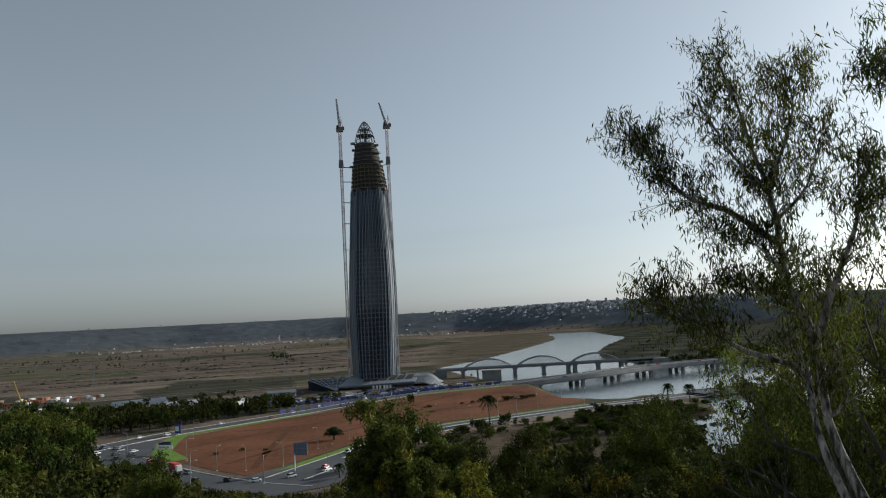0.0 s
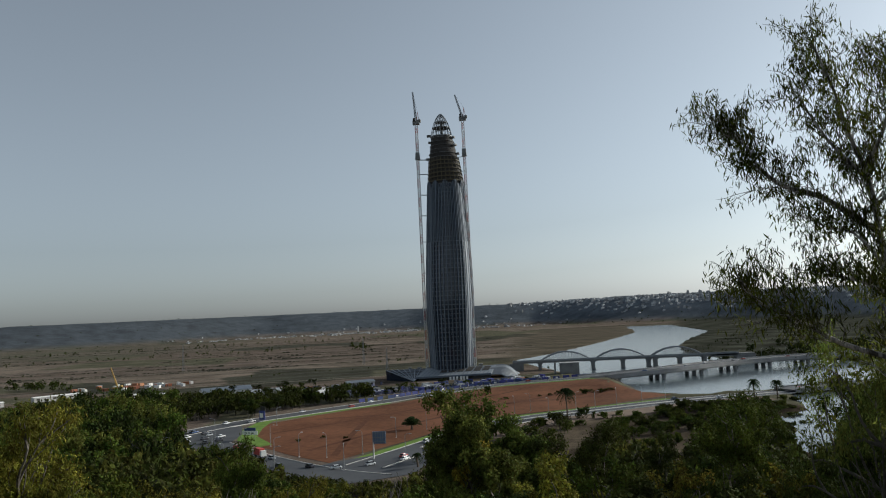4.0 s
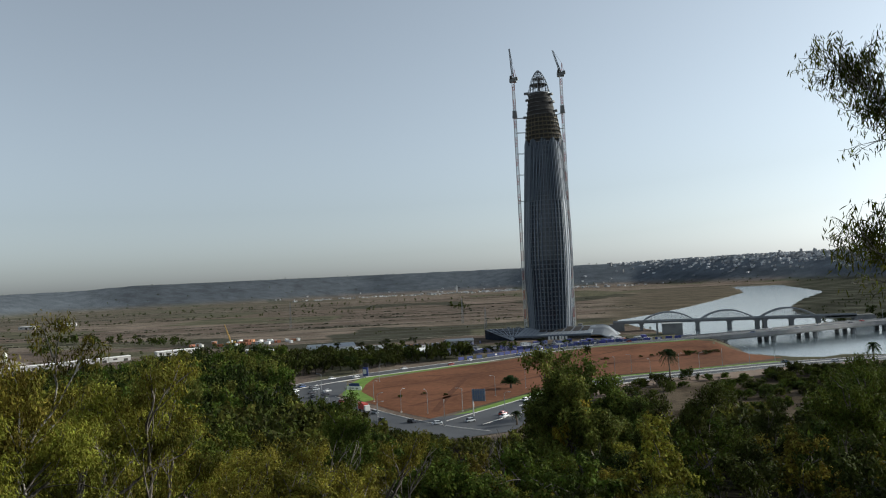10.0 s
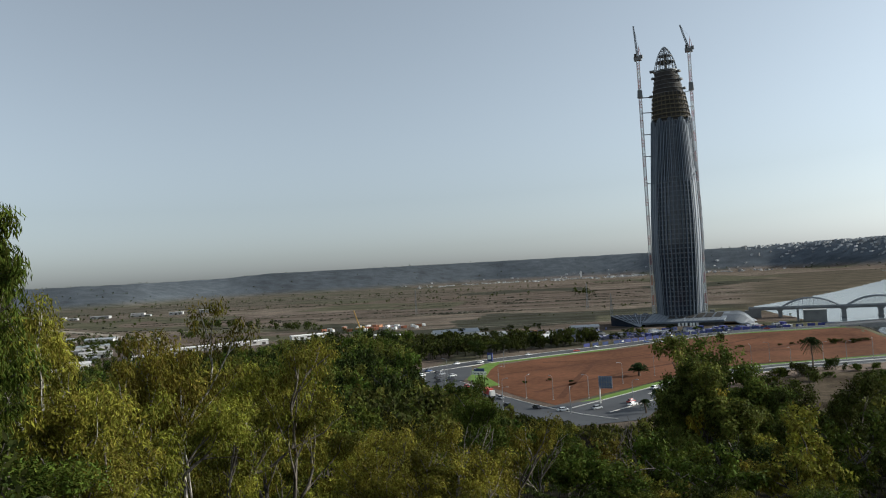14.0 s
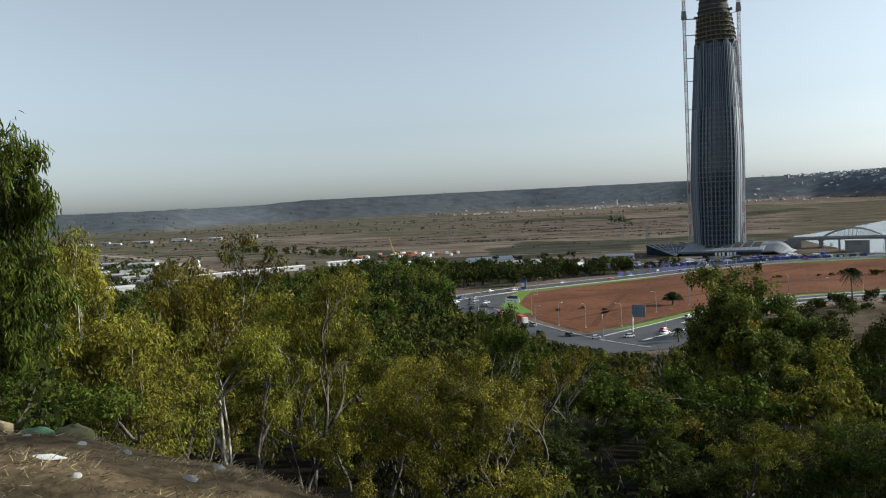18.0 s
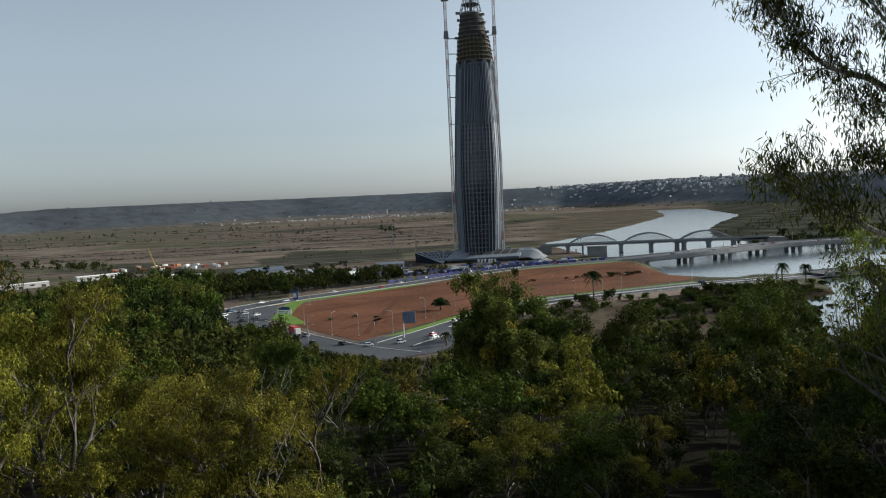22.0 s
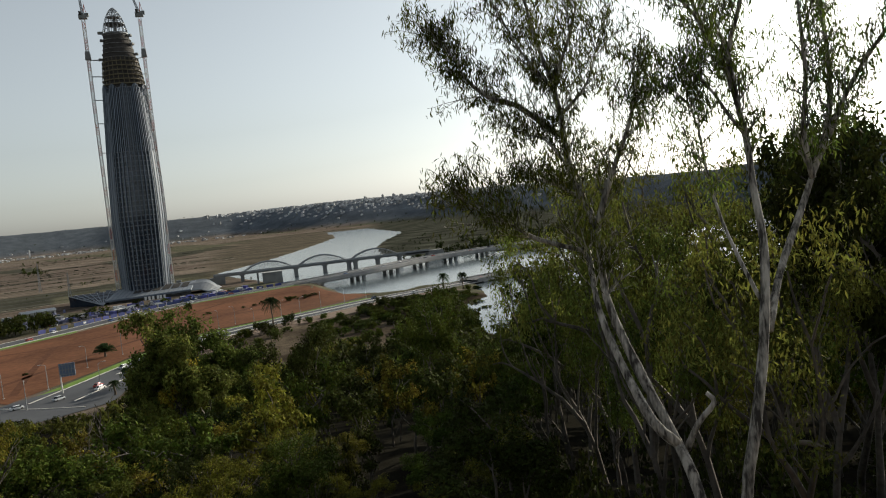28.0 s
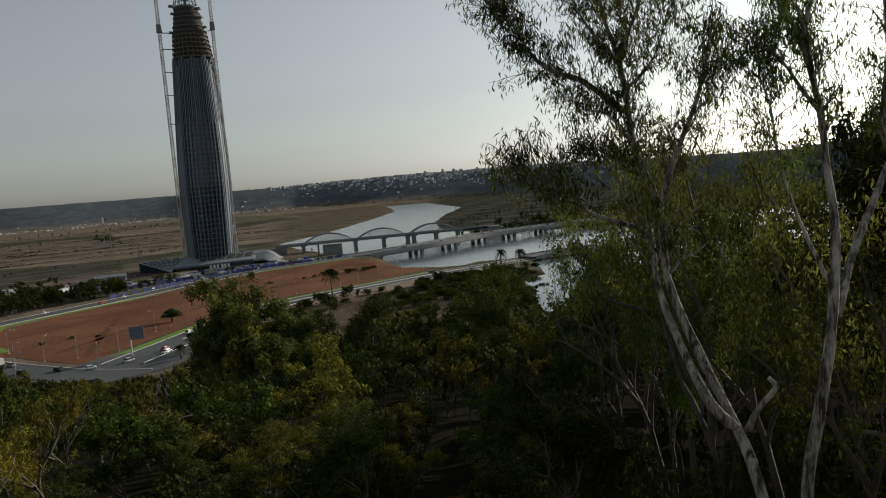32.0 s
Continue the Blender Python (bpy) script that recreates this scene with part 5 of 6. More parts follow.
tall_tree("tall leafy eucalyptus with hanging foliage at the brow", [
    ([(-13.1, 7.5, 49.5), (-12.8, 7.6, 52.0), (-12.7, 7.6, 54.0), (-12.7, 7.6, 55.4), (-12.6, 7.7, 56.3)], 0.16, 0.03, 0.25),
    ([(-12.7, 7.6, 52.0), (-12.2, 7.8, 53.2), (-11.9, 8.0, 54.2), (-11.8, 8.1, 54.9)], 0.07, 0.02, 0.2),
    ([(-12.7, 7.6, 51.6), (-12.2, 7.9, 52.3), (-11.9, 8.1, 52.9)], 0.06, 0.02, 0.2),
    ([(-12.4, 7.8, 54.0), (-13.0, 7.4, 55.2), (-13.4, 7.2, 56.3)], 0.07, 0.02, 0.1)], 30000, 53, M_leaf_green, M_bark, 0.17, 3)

# ---- bushes, palms and hedges ----
def bush_kind(seed, leaf, count=2200, size=0.12):
    rs = np.random.RandomState(seed)
    limbs, tips = [], []
    for k in range(6):
        d = np.array([rs.normal(0, 0.7), rs.normal(0, 0.7), 0.8])
        grow(rs, np.zeros(3), d / np.linalg.norm(d), 0.4, 0.03, 2, limbs, tips, 0.1, 0.9, 3)
    top = max(t[1][2] for t in tips)
    limbs = [([p / top for p in pts], rad) for pts, rad in limbs]
    tips = [(p / top, q / top) for p, q in tips]
    return mesh("stems", limbs_geo(limbs, 0.012, 4), M_barkdark), quads("foliage", leaf_quads(rs, tips, count, size, 0.09, 0.1, 0.6), leaf)


K_bush = [bush_kind(s, lf) for s, lf in ((61, M_leaf_dark), (62, M_leaf_green), (63, M_leaf_green))]


def bush(x, y, h, w, k, label="dark green rounded bush on bare ground", group="bushes below the road", name="bush"):
    ob = new(name)
    ob.matrix_world = pose(x, y, gz(x, y) - 0.1, 0, 0, (x * 37 + y * 11) % 360) @ Matrix.Diagonal((w / 2, w / 2, h, 1))
    tagged(ob, label, "bush", group)
    for nm, me in zip(("stems", "foliage"), K_bush[k]):
        o = new("stem" if nm == "stems" else nm, me)
        o.parent = ob


for x, y, h, w, k in ((14, 376, 5.5, 15, 0), (6, 370, 4.5, 11, 1), (-1.5, 341, 5, 12, 0), (-9.3, 350, 5, 11, 1), (-16, 356, 4, 8, 2), (20, 361, 4, 9, 1), (31, 396, 5.5, 9, 0), (43, 356, 4, 10, 1), (55, 362, 4.5, 12, 0),
                      (3, 352, 3.5, 7, 2), (11, 345, 3, 6, 1), (37, 340, 3, 7, 0), (26, 372, 3, 6, 2), (50, 340, 3.5, 8, 1), (64, 350, 4, 9, 0)):
    bush(x, y, h, w, k)
rng = random.Random(19)
K_under = [bush_kind(s, lf, 1000, 0.095) for s, lf in ((64, M_leaf_dark), (65, M_leaf_dark), (66, M_leaf_green))]
K_bush += K_under
# dark leaves only, standing in for the shade between the trees
for i in range(100):
    r, az = math.sqrt(rng.uniform(15 ** 2, 44 ** 2)), rng.uniform(-66, 56)
    x, y = r * math.sin(radians(az)), r * math.cos(radians(az))
    z = gz(x, y)
    if z > 48.6 or (i % 5 == 0):
        continue
    h = min(rng.uniform(1.6, 3.6), top_limit(x, y, 1.5) - z - 0.5)
    if h > 0.8:
        bush(x, y, h, rng.uniform(2.4, 4.2), rng.choice((3, 4)), "tangled undergrowth on the wooded slope", "undergrowth on the slope", "shrub")
for i in range(24):
    r, az = rng.uniform(12.6, 19), rng.uniform(-64, -14)
    x, y = r * math.sin(radians(az)), r * math.cos(radians(az))
    if gz(x, y) < 51.2:
        bush(x, y, rng.uniform(0.9, 1.9), rng.uniform(1.6, 2.8), rng.choice((3, 3, 4)), "dark undergrowth below the brow of the hill", "undergrowth on the slope", "shrub")
rng = random.Random(17)
for i in range(190):
    x, y = rng.triangular(30, 140, 120), rng.uniform(290, 428)
    if float(inside(POND, x, y)) > -3 or y > 445 - (130 - x) * 0.45:
        continue
    bush(x, y, rng.uniform(2, 5), rng.uniform(5, 11), rng.randrange(3), "dark scrub on the muddy bank", "scrub beside the pond")
for i in range(40):
    x, y = rng.uniform(98, 152), rng.uniform(380, 446)
    if float(inside(POND, x, y)) < -0.5 and y < 448 - (130 - x) * 0.4:
        bush(x, y, rng.uniform(1.5, 3.2), rng.uniform(4, 8), rng.randrange(3), "dark scrub on the muddy bank", "scrub beside the pond")
for i in range(60):
    x, y = rng.triangular(104, 200, 115), rng.uniform(275, 400)
    if float(inside(POND, x, y)) < 0:
        continue
    bush(x, y, rng.uniform(1.0, 2.2), rng.uniform(4, 12), rng.randrange(2), "low dark reeds standing in the pond", "reeds in the pond", "reed_clump")
for x, y, h, w in ((-25, 526, 5, 6), (-13, 497, 1.4, 5), (22, 512, 2.2, 4), (30, 508, 1.6, 4), (39, 510, 3.0, 6), (44, 514, 2, 6), (52, 513, 2.2, 8), (57, 520, 1.6, 6), (10, 505, 1.2, 3), (17, 507, 1.6, 3), (-108, 352, 1.2, 3), (-98, 360, 1.2, 2.5), (-86, 356, 1, 3)):
    bush(x, y, h, w, 0, "small dark shrub on the red earth", "shrubs on the red field", "shrub")


def frond_quads(rs, n, ln, droop, z0, leaflets=16, width=0.5, low=-0.35):
    out = []
    for k in range(n):
        a, up = rs.uniform(0, 6.28), rs.uniform(low, 1.2 if low < 0 else 1.45)
        d = np.array([math.cos(a) * math.cos(up), math.sin(a) * math.cos(up), math.sin(up)])
        side = np.array([-math.sin(a), math.cos(a), 0])
        for i in range(leaflets):
            for s in (-1, 1):
                u = (i + 0.5) / leaflets
                p = np.array([0, 0, z0]) + d * ln * u - np.array([0, 0, droop * ln * u * u])
                tip = p + side * s * width * ln * 0.35 * (1.1 - 0.7 * u) + d * ln * 0.14 - np.array([0, 0, 0.10 * ln])
                w = d * ln * 0.022
                out.append((p - w, p + w, tip + w * 0.3, tip - w * 0.3))
    return np.array(out)


def palm(x, y, h, crown, label, seed, trunk=True):
    rs = np.random.RandomState(seed)
    ob = thing("palm", label, "palm tree", (x, y, gz(x, y)), group="palms beside the roads")
    if trunk:
        pts = [(0.15 * math.sin(i), 0.1 * math.cos(i * 2), h * 0.78 * i / 7 - (0.5 if i == 0 else 0)) for i in range(8)]
        part("trunk", Geo().tube(pts, [0.5, 0.42, 0.38, 0.36, 0.36, 0.38, 0.45, 0.5], 8), M_palmbark, ob, smooth=True)
    else:
        part("trunk", Geo().tube([(0, 0, -0.5), (0.1, 0, 1.2), (0, 0, 2.6)], [0.7, 0.6, 0.5], 8), M_palmbark, ob, smooth=True)
    z0 = h * 0.78 if trunk else 2.6
    part("fronds", quads("fronds", frond_quads(rs, 90 if trunk else 150, crown, 0.7 if trunk else 0.24, z0, low=-0.8 if trunk else 0.15), M_leaf_palm), M_leaf_palm, ob)


palm(22, 408, 16.5, 5.0, "tall date palm with a dark drooping crown", 71)
palm(-37.5, 289.5, 9, 2.6, "slim fan palm with a small crown by the junction", 72)
palm(-34.3, 292.5, 8.5, 2.6, "slim fan palm with a small crown by the junction", 73)
palm(-32.6, 298, 9.5, 2.8, "slim fan palm with a small crown by the junction", 74)
palm(-41, 281, 6, 2.2, "short fan palm by the junction", 75)
palm(126, 433, 15, 4, "tall ragged palm on the river bank", 76)
palm(143, 448, 12, 3.6, "ragged palm on the river bank", 77)
palm(-57, 377, 8.5, 5.0, "squat bushy date palm on the red field", 78, False)

# ---- street lamps ----
lm = thing("street_lamp", "slim pale street lamp with a curved arm", "street lamp", (-127.6, 330.8, gz(-127.6, 330.8)), group="street lamps")
part("pole", Geo().tube([(0, 0, -0.5), (0, 0, 5), (0, 0, 9.2)], [0.15, 0.12, 0.09], 6), M_steel, lm)
part("arm", Geo().tube([(0, 0, 9.1), (0.6, 0, 9.7), (1.9, 0, 9.9)], 0.08, 4), M_steel, lm)
part("lamp_head", Geo().box(2.2, 0, 9.8, 0.9, 0.4, 0.22), M_roof, lm)
part("base_plate", Geo().box(0, 0, 0, 0.6, 0.6, 0.3), M_kerb, lm)
for i, (x, y) in enumerate(((-94.8, 278.3), (-94.8, 310.2), (-82.2, 307.1), (-68.3, 312.3), (-140.8, 330.1), (-117.1, 339.7), (-137.6, 410.4), (-5.9, 420.7), (3, 431.3), (12.4, 408.2), (28.5, 432.6), (39.2, 432.9),
                            (52.7, 445.5), (68.5, 455.2), (-60.7, 351.8), (-49.4, 376.2), (-48.1, 298.9), (84, 466), (-30, 388), (-157, 372), (-120, 292), (-24, 352), (-102, 300), (-68, 278))):
    copy_thing(lm, pose(x, y, gz(x, y), 0, 0, (i * 67) % 360))

# ---- signs ----
sg = thing("billboard", "large grey-blue billboard seen from behind on one post", "billboard", (-58.6, 299.5, 0))
part("post", Geo().tube([(-2.4, 0, -0.5), (-2.4, 0, 7)], 0.28, 8), M_crane, sg)
part("panel", Geo().box(0, 0, 6.2, 5.4, 0.25, 4.8), M_sign, sg)
for i in range(6):
    part("stiffener", Geo().box(-2.5 + i, -0.22, 6.2, 0.16, 0.2, 4.8), M_steel, sg)
for z in (6.9, 8.6, 10.3):
    part("rail", Geo().box(0, -0.2, z, 5.4, 0.2, 0.16), M_steel, sg)
sg = thing("road_sign", "wide blue and white direction sign on two posts", "road sign", (-135, 362, 0.3), -14)
part("panel", Geo().box(0, 0, 2.2, 8.5, 0.2, 1.9), M_white, sg, "white lower panel")
part("panel", Geo().box(0, 0, 4.1, 6.4, 0.2, 1.5), M_blue, sg, "blue upper panel")
for x in (-2.6, 2.6):
    part("post", Geo().tube([(x, 0.2, -0.5), (x, 0.2, 5)], 0.12, 6), M_steel, sg)
for x in (-2.4, -0.6, 1.6):
    part("text_bar", Geo().box(x, -0.12, 2.8, 1.4, 0.03, 0.5), M_steel, sg)
sg = thing("advertising_panel", "upright blue advertising panel with a dark top beside the road", "advertising sign", (-152, 428, 0.3), -12)
part("panel", Geo().box(0, 0, 1.0, 3.6, 0.4, 5.2), M_blue, sg)
part("top", Geo().box(0.6, 0, 6.2, 3.4, 0.4, 2.4, 0, 0.7), M_core, sg)
part("post", Geo().box(0, 0, -0.5, 0.5, 0.5, 1.6), M_steel, sg)
part("picture_field", Geo().box(-0.4, -0.24, 2.2, 2.2, 0.06, 2.6), M_white, sg)


# ---- vehicles ----
def car_shape(k):
    h = 1.45 + 0.15 * k
    sec = [(-2.1, 0.45, 0.55), (-2.05, 0.85, 0.9), (-1.2, 0.95, 0.95), (1.3, 0.92, 0.98), (2.1, 0.8, 0.85), (2.15, 0.45, 0.6)]
    g = Geo()
    vs, fs = [], []
    for x, z, w in sec:
        vs += [(x, -w * 0.92, 0.28), (x, -w * 0.92, z * 0.7), (x, -w * 0.86, z), (x, w * 0.86, z), (x, w * 0.92, z * 0.7), (x, w * 0.92, 0.28)]
    for i in range(len(sec) - 1):
        for j in range(6):
            j2 = (j + 1) % 6
            fs.append((i * 6 + j, i * 6 + j2, i * 6 + 6 + j2, i * 6 + 6 + j))
    fs += [(5, 4, 3, 2, 1, 0), tuple(len(sec) * 6 - 6 + j for j in range(6))]
    g.add(vs, fs)
    roof = Geo().add([(-1.0, -0.62, h), (0.9, -0.62, h), (0.9, 0.62, h), (-1.0, 0.62, h), (-1.0, -0.66, h - 0.08), (0.9, -0.66, h - 0.08), (0.9, 0.66, h - 0.08), (-1.0, 0.66, h - 0.08)],
                     [(0, 1, 2, 3), (4, 5, 1, 0), (5, 6, 2, 1), (6, 7, 3, 2), (7, 4, 0, 3)])
    win = Geo().add([(-1.7, -0.8, 0.92), (1.45, -0.8, 0.9), (1.45, 0.8, 0.9), (-1.7, 0.8, 0.92), (-1.0, -0.64, h - 0.05), (0.88, -0.64, h - 0.05), (0.88, 0.64, h - 0.05), (-1.0, 0.64, h - 0.05)],
                    [(0, 1, 5, 4), (1, 2, 6, 5), (2, 3, 7, 6), (3, 0, 4, 7)])
    return g, roof, win


WHEEL = mesh("wheel", Geo().tube([(0, -0.12, 0), (0, 0.12, 0)], 0.33, 10), M_tyre)
CARS = []
for i, (m, nm) in enumerate(zip(M_car, ("white", "silver", "black", "dark blue", "red"))):
    body, roof, win = car_shape(i % 2)
    CARS.append((mesh("body", body, m, False), mesh("roof", roof, m), mesh("window", win, M_carglass), nm))


def car(x, y, turn, k, group, where, lift=0.27, z=None):
    b, r, w, nm = CARS[k]
    ob = thing("car", f"small {nm} car {where}", "car", (x, y, (gz(x, y) if z is None else z) + lift), turn, group)
    for n, me in (("body", b), ("roof", r), ("window", w)):
        new(n, me).parent = ob
    for wx in (-1.3, 1.35):
        for wy in (-0.8, 0.8):
            o = new("wheel", WHEEL)
            o.parent = ob
            o.location = (wx, wy, 0.33)


def cars_on(line, lanes, spots, group, where, lift=0.3, deck=False):
    p, nrm = along(line)
    for i, u in enumerate(spots):
        k = int(u * (len(p) - 2))
        d = p[k + 1] - p[k]
        o = lanes[i % len(lanes)]
        car(p[k][0] + nrm[k][0] * o, p[k][1] + nrm[k][1] * o, math.degrees(math.atan2(d[1], d[0])), (i * 3 + k) % 5, group, where, 0.05 if deck else lift, float(p[k][2]) if deck else None)


cars_on(LOWER[1:], (-4.5, 4.8), (0.04, 0.07, 0.1, 0.13, 0.2, 0.33, 0.37, 0.46, 0.5, 0.62, 0.66), "cars on the road", "on the dual carriageway", 0.34)
cars_on(UPPER, (-4, 4.2), (0.2, 0.28, 0.3, 0.42, 0.5, 0.55, 0.63, 0.72, 0.8, 0.9), "cars on the road", "on the road past the site", 0.32)
cars_on(SLIP, (-3.5, 3), (0.25, 0.4, 0.45, 0.62, 0.74, 0.8), "cars on the road", "at the junction", 0.28)
cars_on(DECK, (-5, 5), (0.12, 0.17, 0.22, 0.3, 0.36, 0.41, 0.5, 0.58), "cars on the bridge", "on the concrete bridge", 0.05, True)
for x, y, tn, k in ((-168, 385, 60, 2), (-163, 378, 55, 1), (-172, 372, 62, 0), (-160, 366, 58, 2), (-176, 390, 60, 3), (-154, 372, 56, 0), (-166, 358, 60, 1), (-150, 360, 50, 2), (-72, 282, 30, 0), (-60, 287, 50, 1), (-48, 296, 60, 0)):
    car(x, y, tn, k, "cars on the road", "waiting at the junction", 0.28)
tk = thing("lorry", "red and white lorry on the slip road", "lorry", (-112, 312, gz(-112, 312) + 0.25), -48)
part("cargo_box", Geo().box(-1.5, 0, 1.0, 6, 2.4, 2.6), material("lorry_red", (0.4, 0.05, 0.04), (0.5, 0.08, 0.06), 1, 0.6), tk)
part("cab", Geo().box(2.7, 0, 0.7, 1.9, 2.3, 2.3, 0, 0.92), M_white, tk)
for wx in (-3.4, -2.2, 2.5):
    for wy in (-1.05, 1.05):
        o = new("wheel", WHEEL)
        o.parent, o.location, o.scale = tk, (wx, wy, 0.5), (1.5, 1.5, 1.5)

# ---- building site by the tower ----
p, nrm = along(UPPER[4:], 5.0)
for i in range(3, len(p) - 1, 1):
    d = p[min(i + 1, len(p) - 1)] - p[i - 1]
    x, y = p[i] + nrm[i] * 15
    ho = thing("hoarding_panel", "blue sheet hoarding panel round the building site", "hoarding", (x, y, gz(x, y)), math.degrees(math.atan2(d[1], d[0])), "hoarding round the site")
    part("sheet", Geo().box(0, 0, 0, 4.95, 0.12, 2.3), M_blue, ho)
    part("post", Geo().box(-2.35, 0.14, 0, 0.14, 0.14, 2.4), M_steel, ho)
    if i % 7 == 0:
        part("poster", Geo().box(0.4, -0.09, 0.6, 2.0, 0.05, 1.1), M_white, ho)
rng = random.Random(23)
box_meshes = [mesh("box", Geo().box(0, 0, 0, 6, 2.5, 2.6).box(0, 0, 2.6, 6.1, 2.6, 0.12), m) for m in (M_white, M_blue, M_orange, M_darkconc, M_roof)]
door_mesh = mesh("door", Geo().box(-1.6, -1.28, 0.1, 0.9, 0.08, 2.0), M_core)
win_mesh = mesh("window", Geo().box(1.2, -1.28, 1.1, 1.2, 0.08, 0.9), M_core)
for i in range(95):
    u = rng.random()
    x = rng.uniform(-190, 20)
    y = float(np.interp(x, [-190, -120, -60, 20], [545, 545, 585, 612])) + rng.uniform(0, 95 if x < -120 else 48)
    k = rng.choice((0, 1, 1, 1, 3, 3, 4, 2))
    if i % 3 == 0:
        car(x, y, rng.uniform(0, 360), rng.randrange(5), "cars parked at the site", "parked on the building site", 0.05)
        continue
    sc = thing("site_cabin", ("white", "blue", "orange", "dark grey", "grey")[k] + " metal site cabin on the building site", "site cabin", (x, y, gz(x, y)), rng.choice((35, 40, 125, 20)), "site cabins")
    new("box", box_meshes[k]).parent = sc
    new("door", door_mesh).parent = sc
    new("window", win_mesh).parent = sc


# stacked building materials between the cabins, too many to count
g = Geo()
for i in range(560):
    x = rng.uniform(-205, 14)
    y = float(np.interp(x, [-205, -120, -60, 14], [540, 552, 592, 622])) + rng.uniform(0, 110 if x < -120 else 50) * rng.random()
    g.box(x, y, gz(x, y) - 0.1, rng.uniform(0.8, 4.5), rng.uniform(0.8, 3), rng.uniform(0.5, 2.8), rng.uniform(0, 90), rng.uniform(0.8, 1))
tagged(new("building_materials", mesh("building_materials", g, material("stacked_materials", (0.03, 0.04, 0.085), (0.13, 0.145, 0.2), 0.3, 0.7, island=0.7))), "stacks of building materials on the site", "building materials", kind="stuff")
g = Geo()
for i in range(420):
    u = rng.random()
    x, y = np.interp(u, [0, 0.3, 0.6, 0.8, 1], [56, 62, 76, 84, 100]) + rng.uniform(-3, 3), np.interp(u, [0, 0.3, 0.6, 0.8, 1], [612, 590, 560, 520, 500]) + rng.uniform(-3, 3)
    k = rng.uniform(0.4, 1.3)
    g.box(x, y, gz(x, y) - 0.3, k, k * 0.8, k * 0.8, rng.uniform(0, 90), rng.uniform(0.5, 0.9))
tagged(new("riprap", mesh("riprap", g, material("bank_stone", (0.05, 0.045, 0.04), (0.16, 0.14, 0.12), 0.5, 0.9, island=0.4))), "dark stones along the river bank", "stones", kind="stuff")


# ---- buildings on the plain ----
# duller, patchy white whose tone differs from one object to the next
M_dullwhite = material("dull_white_render", (0.3, 0.295, 0.285), (0.5, 0.49, 0.475), 0.05, 0.85, vary=0.3)
def shed(x, y, lx, ly, h, turn, label, roof=M_roof, wall=M_white, rise=0.18, name="warehouse", doors=5):
    ob = thing(name, label, "building", (x, y, gz(x, y)), turn, "buildings on the plain")
    part("wall", Geo().box(0, 0, -0.5, lx, ly, h + 0.5), wall, ob)
    e, r = 0.4, h + ly * rise
    part("roof", Geo().add([(-lx / 2 - e, -ly / 2 - e, h), (lx / 2 + e, -ly / 2 - e, h), (lx / 2 + e, ly / 2 + e, h), (-lx / 2 - e, ly / 2 + e, h), (-lx / 2 - e, 0, r), (lx / 2 + e, 0, r)],
                           [(0, 1, 5, 4), (2, 3, 4, 5), (1, 2, 5), (3, 0, 4), (3, 2, 1, 0)]), roof, ob)
    for i in range(doors):
        part("door" if i % 2 else "window", Geo().box(-lx / 2 + lx * (i + 0.5) / doors, -ly / 2 - 0.05, 0.1 if i % 2 else h * 0.4, lx / doors * 0.4, 0.1, h * 0.55 if i % 2 else h * 0.35), M_core, ob)
    return ob


shed(-248, 612, 40, 15, 4.2, 34, "long pale grey warehouse with a low pitched roof")
shed(-300, 606, 20, 8, 3, 34, "white shed with a low roof", M_white)
shed(-322, 612, 12, 7, 3, 30, "white shed with a low roof", M_white)
shed(-140, 640, 24, 9, 4, 25, "low grey site building", M_roof, M_concrete)
shed(-205, 585, 26, 12, 4, 30, "low shed with a pale roof behind the trees", M_roof)
shed(-148, 560, 22, 10, 4, 36, "low white building beside the road", M_white)
shed(-454, 535, 110, 6, 4.0, 60, "long white shed with a pale roof on the plain", M_white, M_dullwhite, 0.1, "long_shed", 12)
shed(-408, 628, 40, 7, 4.0, 52, "long white shed with a pale roof on the plain", M_white, M_dullwhite, 0.1, "long_shed", 6)
shed(-520, 425, 70, 6, 4.0, 60, "long white shed with a pale roof on the plain", M_white, M_dullwhite, 0.1, "long_shed", 8)
for i, (x, y, lx, ly, h, tn) in enumerate(((-438, 372, 28, 14, 8, 55), (-456, 395, 20, 12, 6, 50), (-470, 330, 18, 12, 5, 40), (-500, 365, 30, 14, 5, 60), (-560, 420, 24, 14, 5, 30), (-622, 500, 40, 16, 6, 35),
                                           (-572, 497, 22, 14, 5, 20), (-600, 540, 30, 14, 5, 50), (-666, 611, 30, 16, 6, 30), (-530, 480, 26, 12, 5, 45), (-640, 440, 30, 16, 6, 15), (-700, 560, 36, 16, 5, 40), (-505, 300, 26, 14, 5, 30),
                                           (-745, 620, 40, 14, 5, 30), (-580, 360, 30, 14, 6, 50), (-455, 455, 24, 10, 4, 58))):
    shed(x, y, lx, ly, h, tn, "white flat-fronted house with a pale roof" if i % 2 else "low white building with a grey roof", M_roof if i % 3 else M_dullwhite, M_dullwhite, 0.08, "house", 5)
for i in range(13):
    u = i / 12
    shed(-1560 + 420 * u, 1165 + 220 * u + 26 * math.sin(i * 3), 16 + 14 * (i % 3), 12, 4 + i % 4, 28, "long white factory building on the far plain", M_dullwhite, M_dullwhite, 0.05, "factory", 3)
mn = thing("minaret", "slim white tower among the trees", "tower", (-560, 585, 0))
part("shaft", Geo().box(0, 0, -0.5, 2.4, 2.4, 9), M_white, mn)
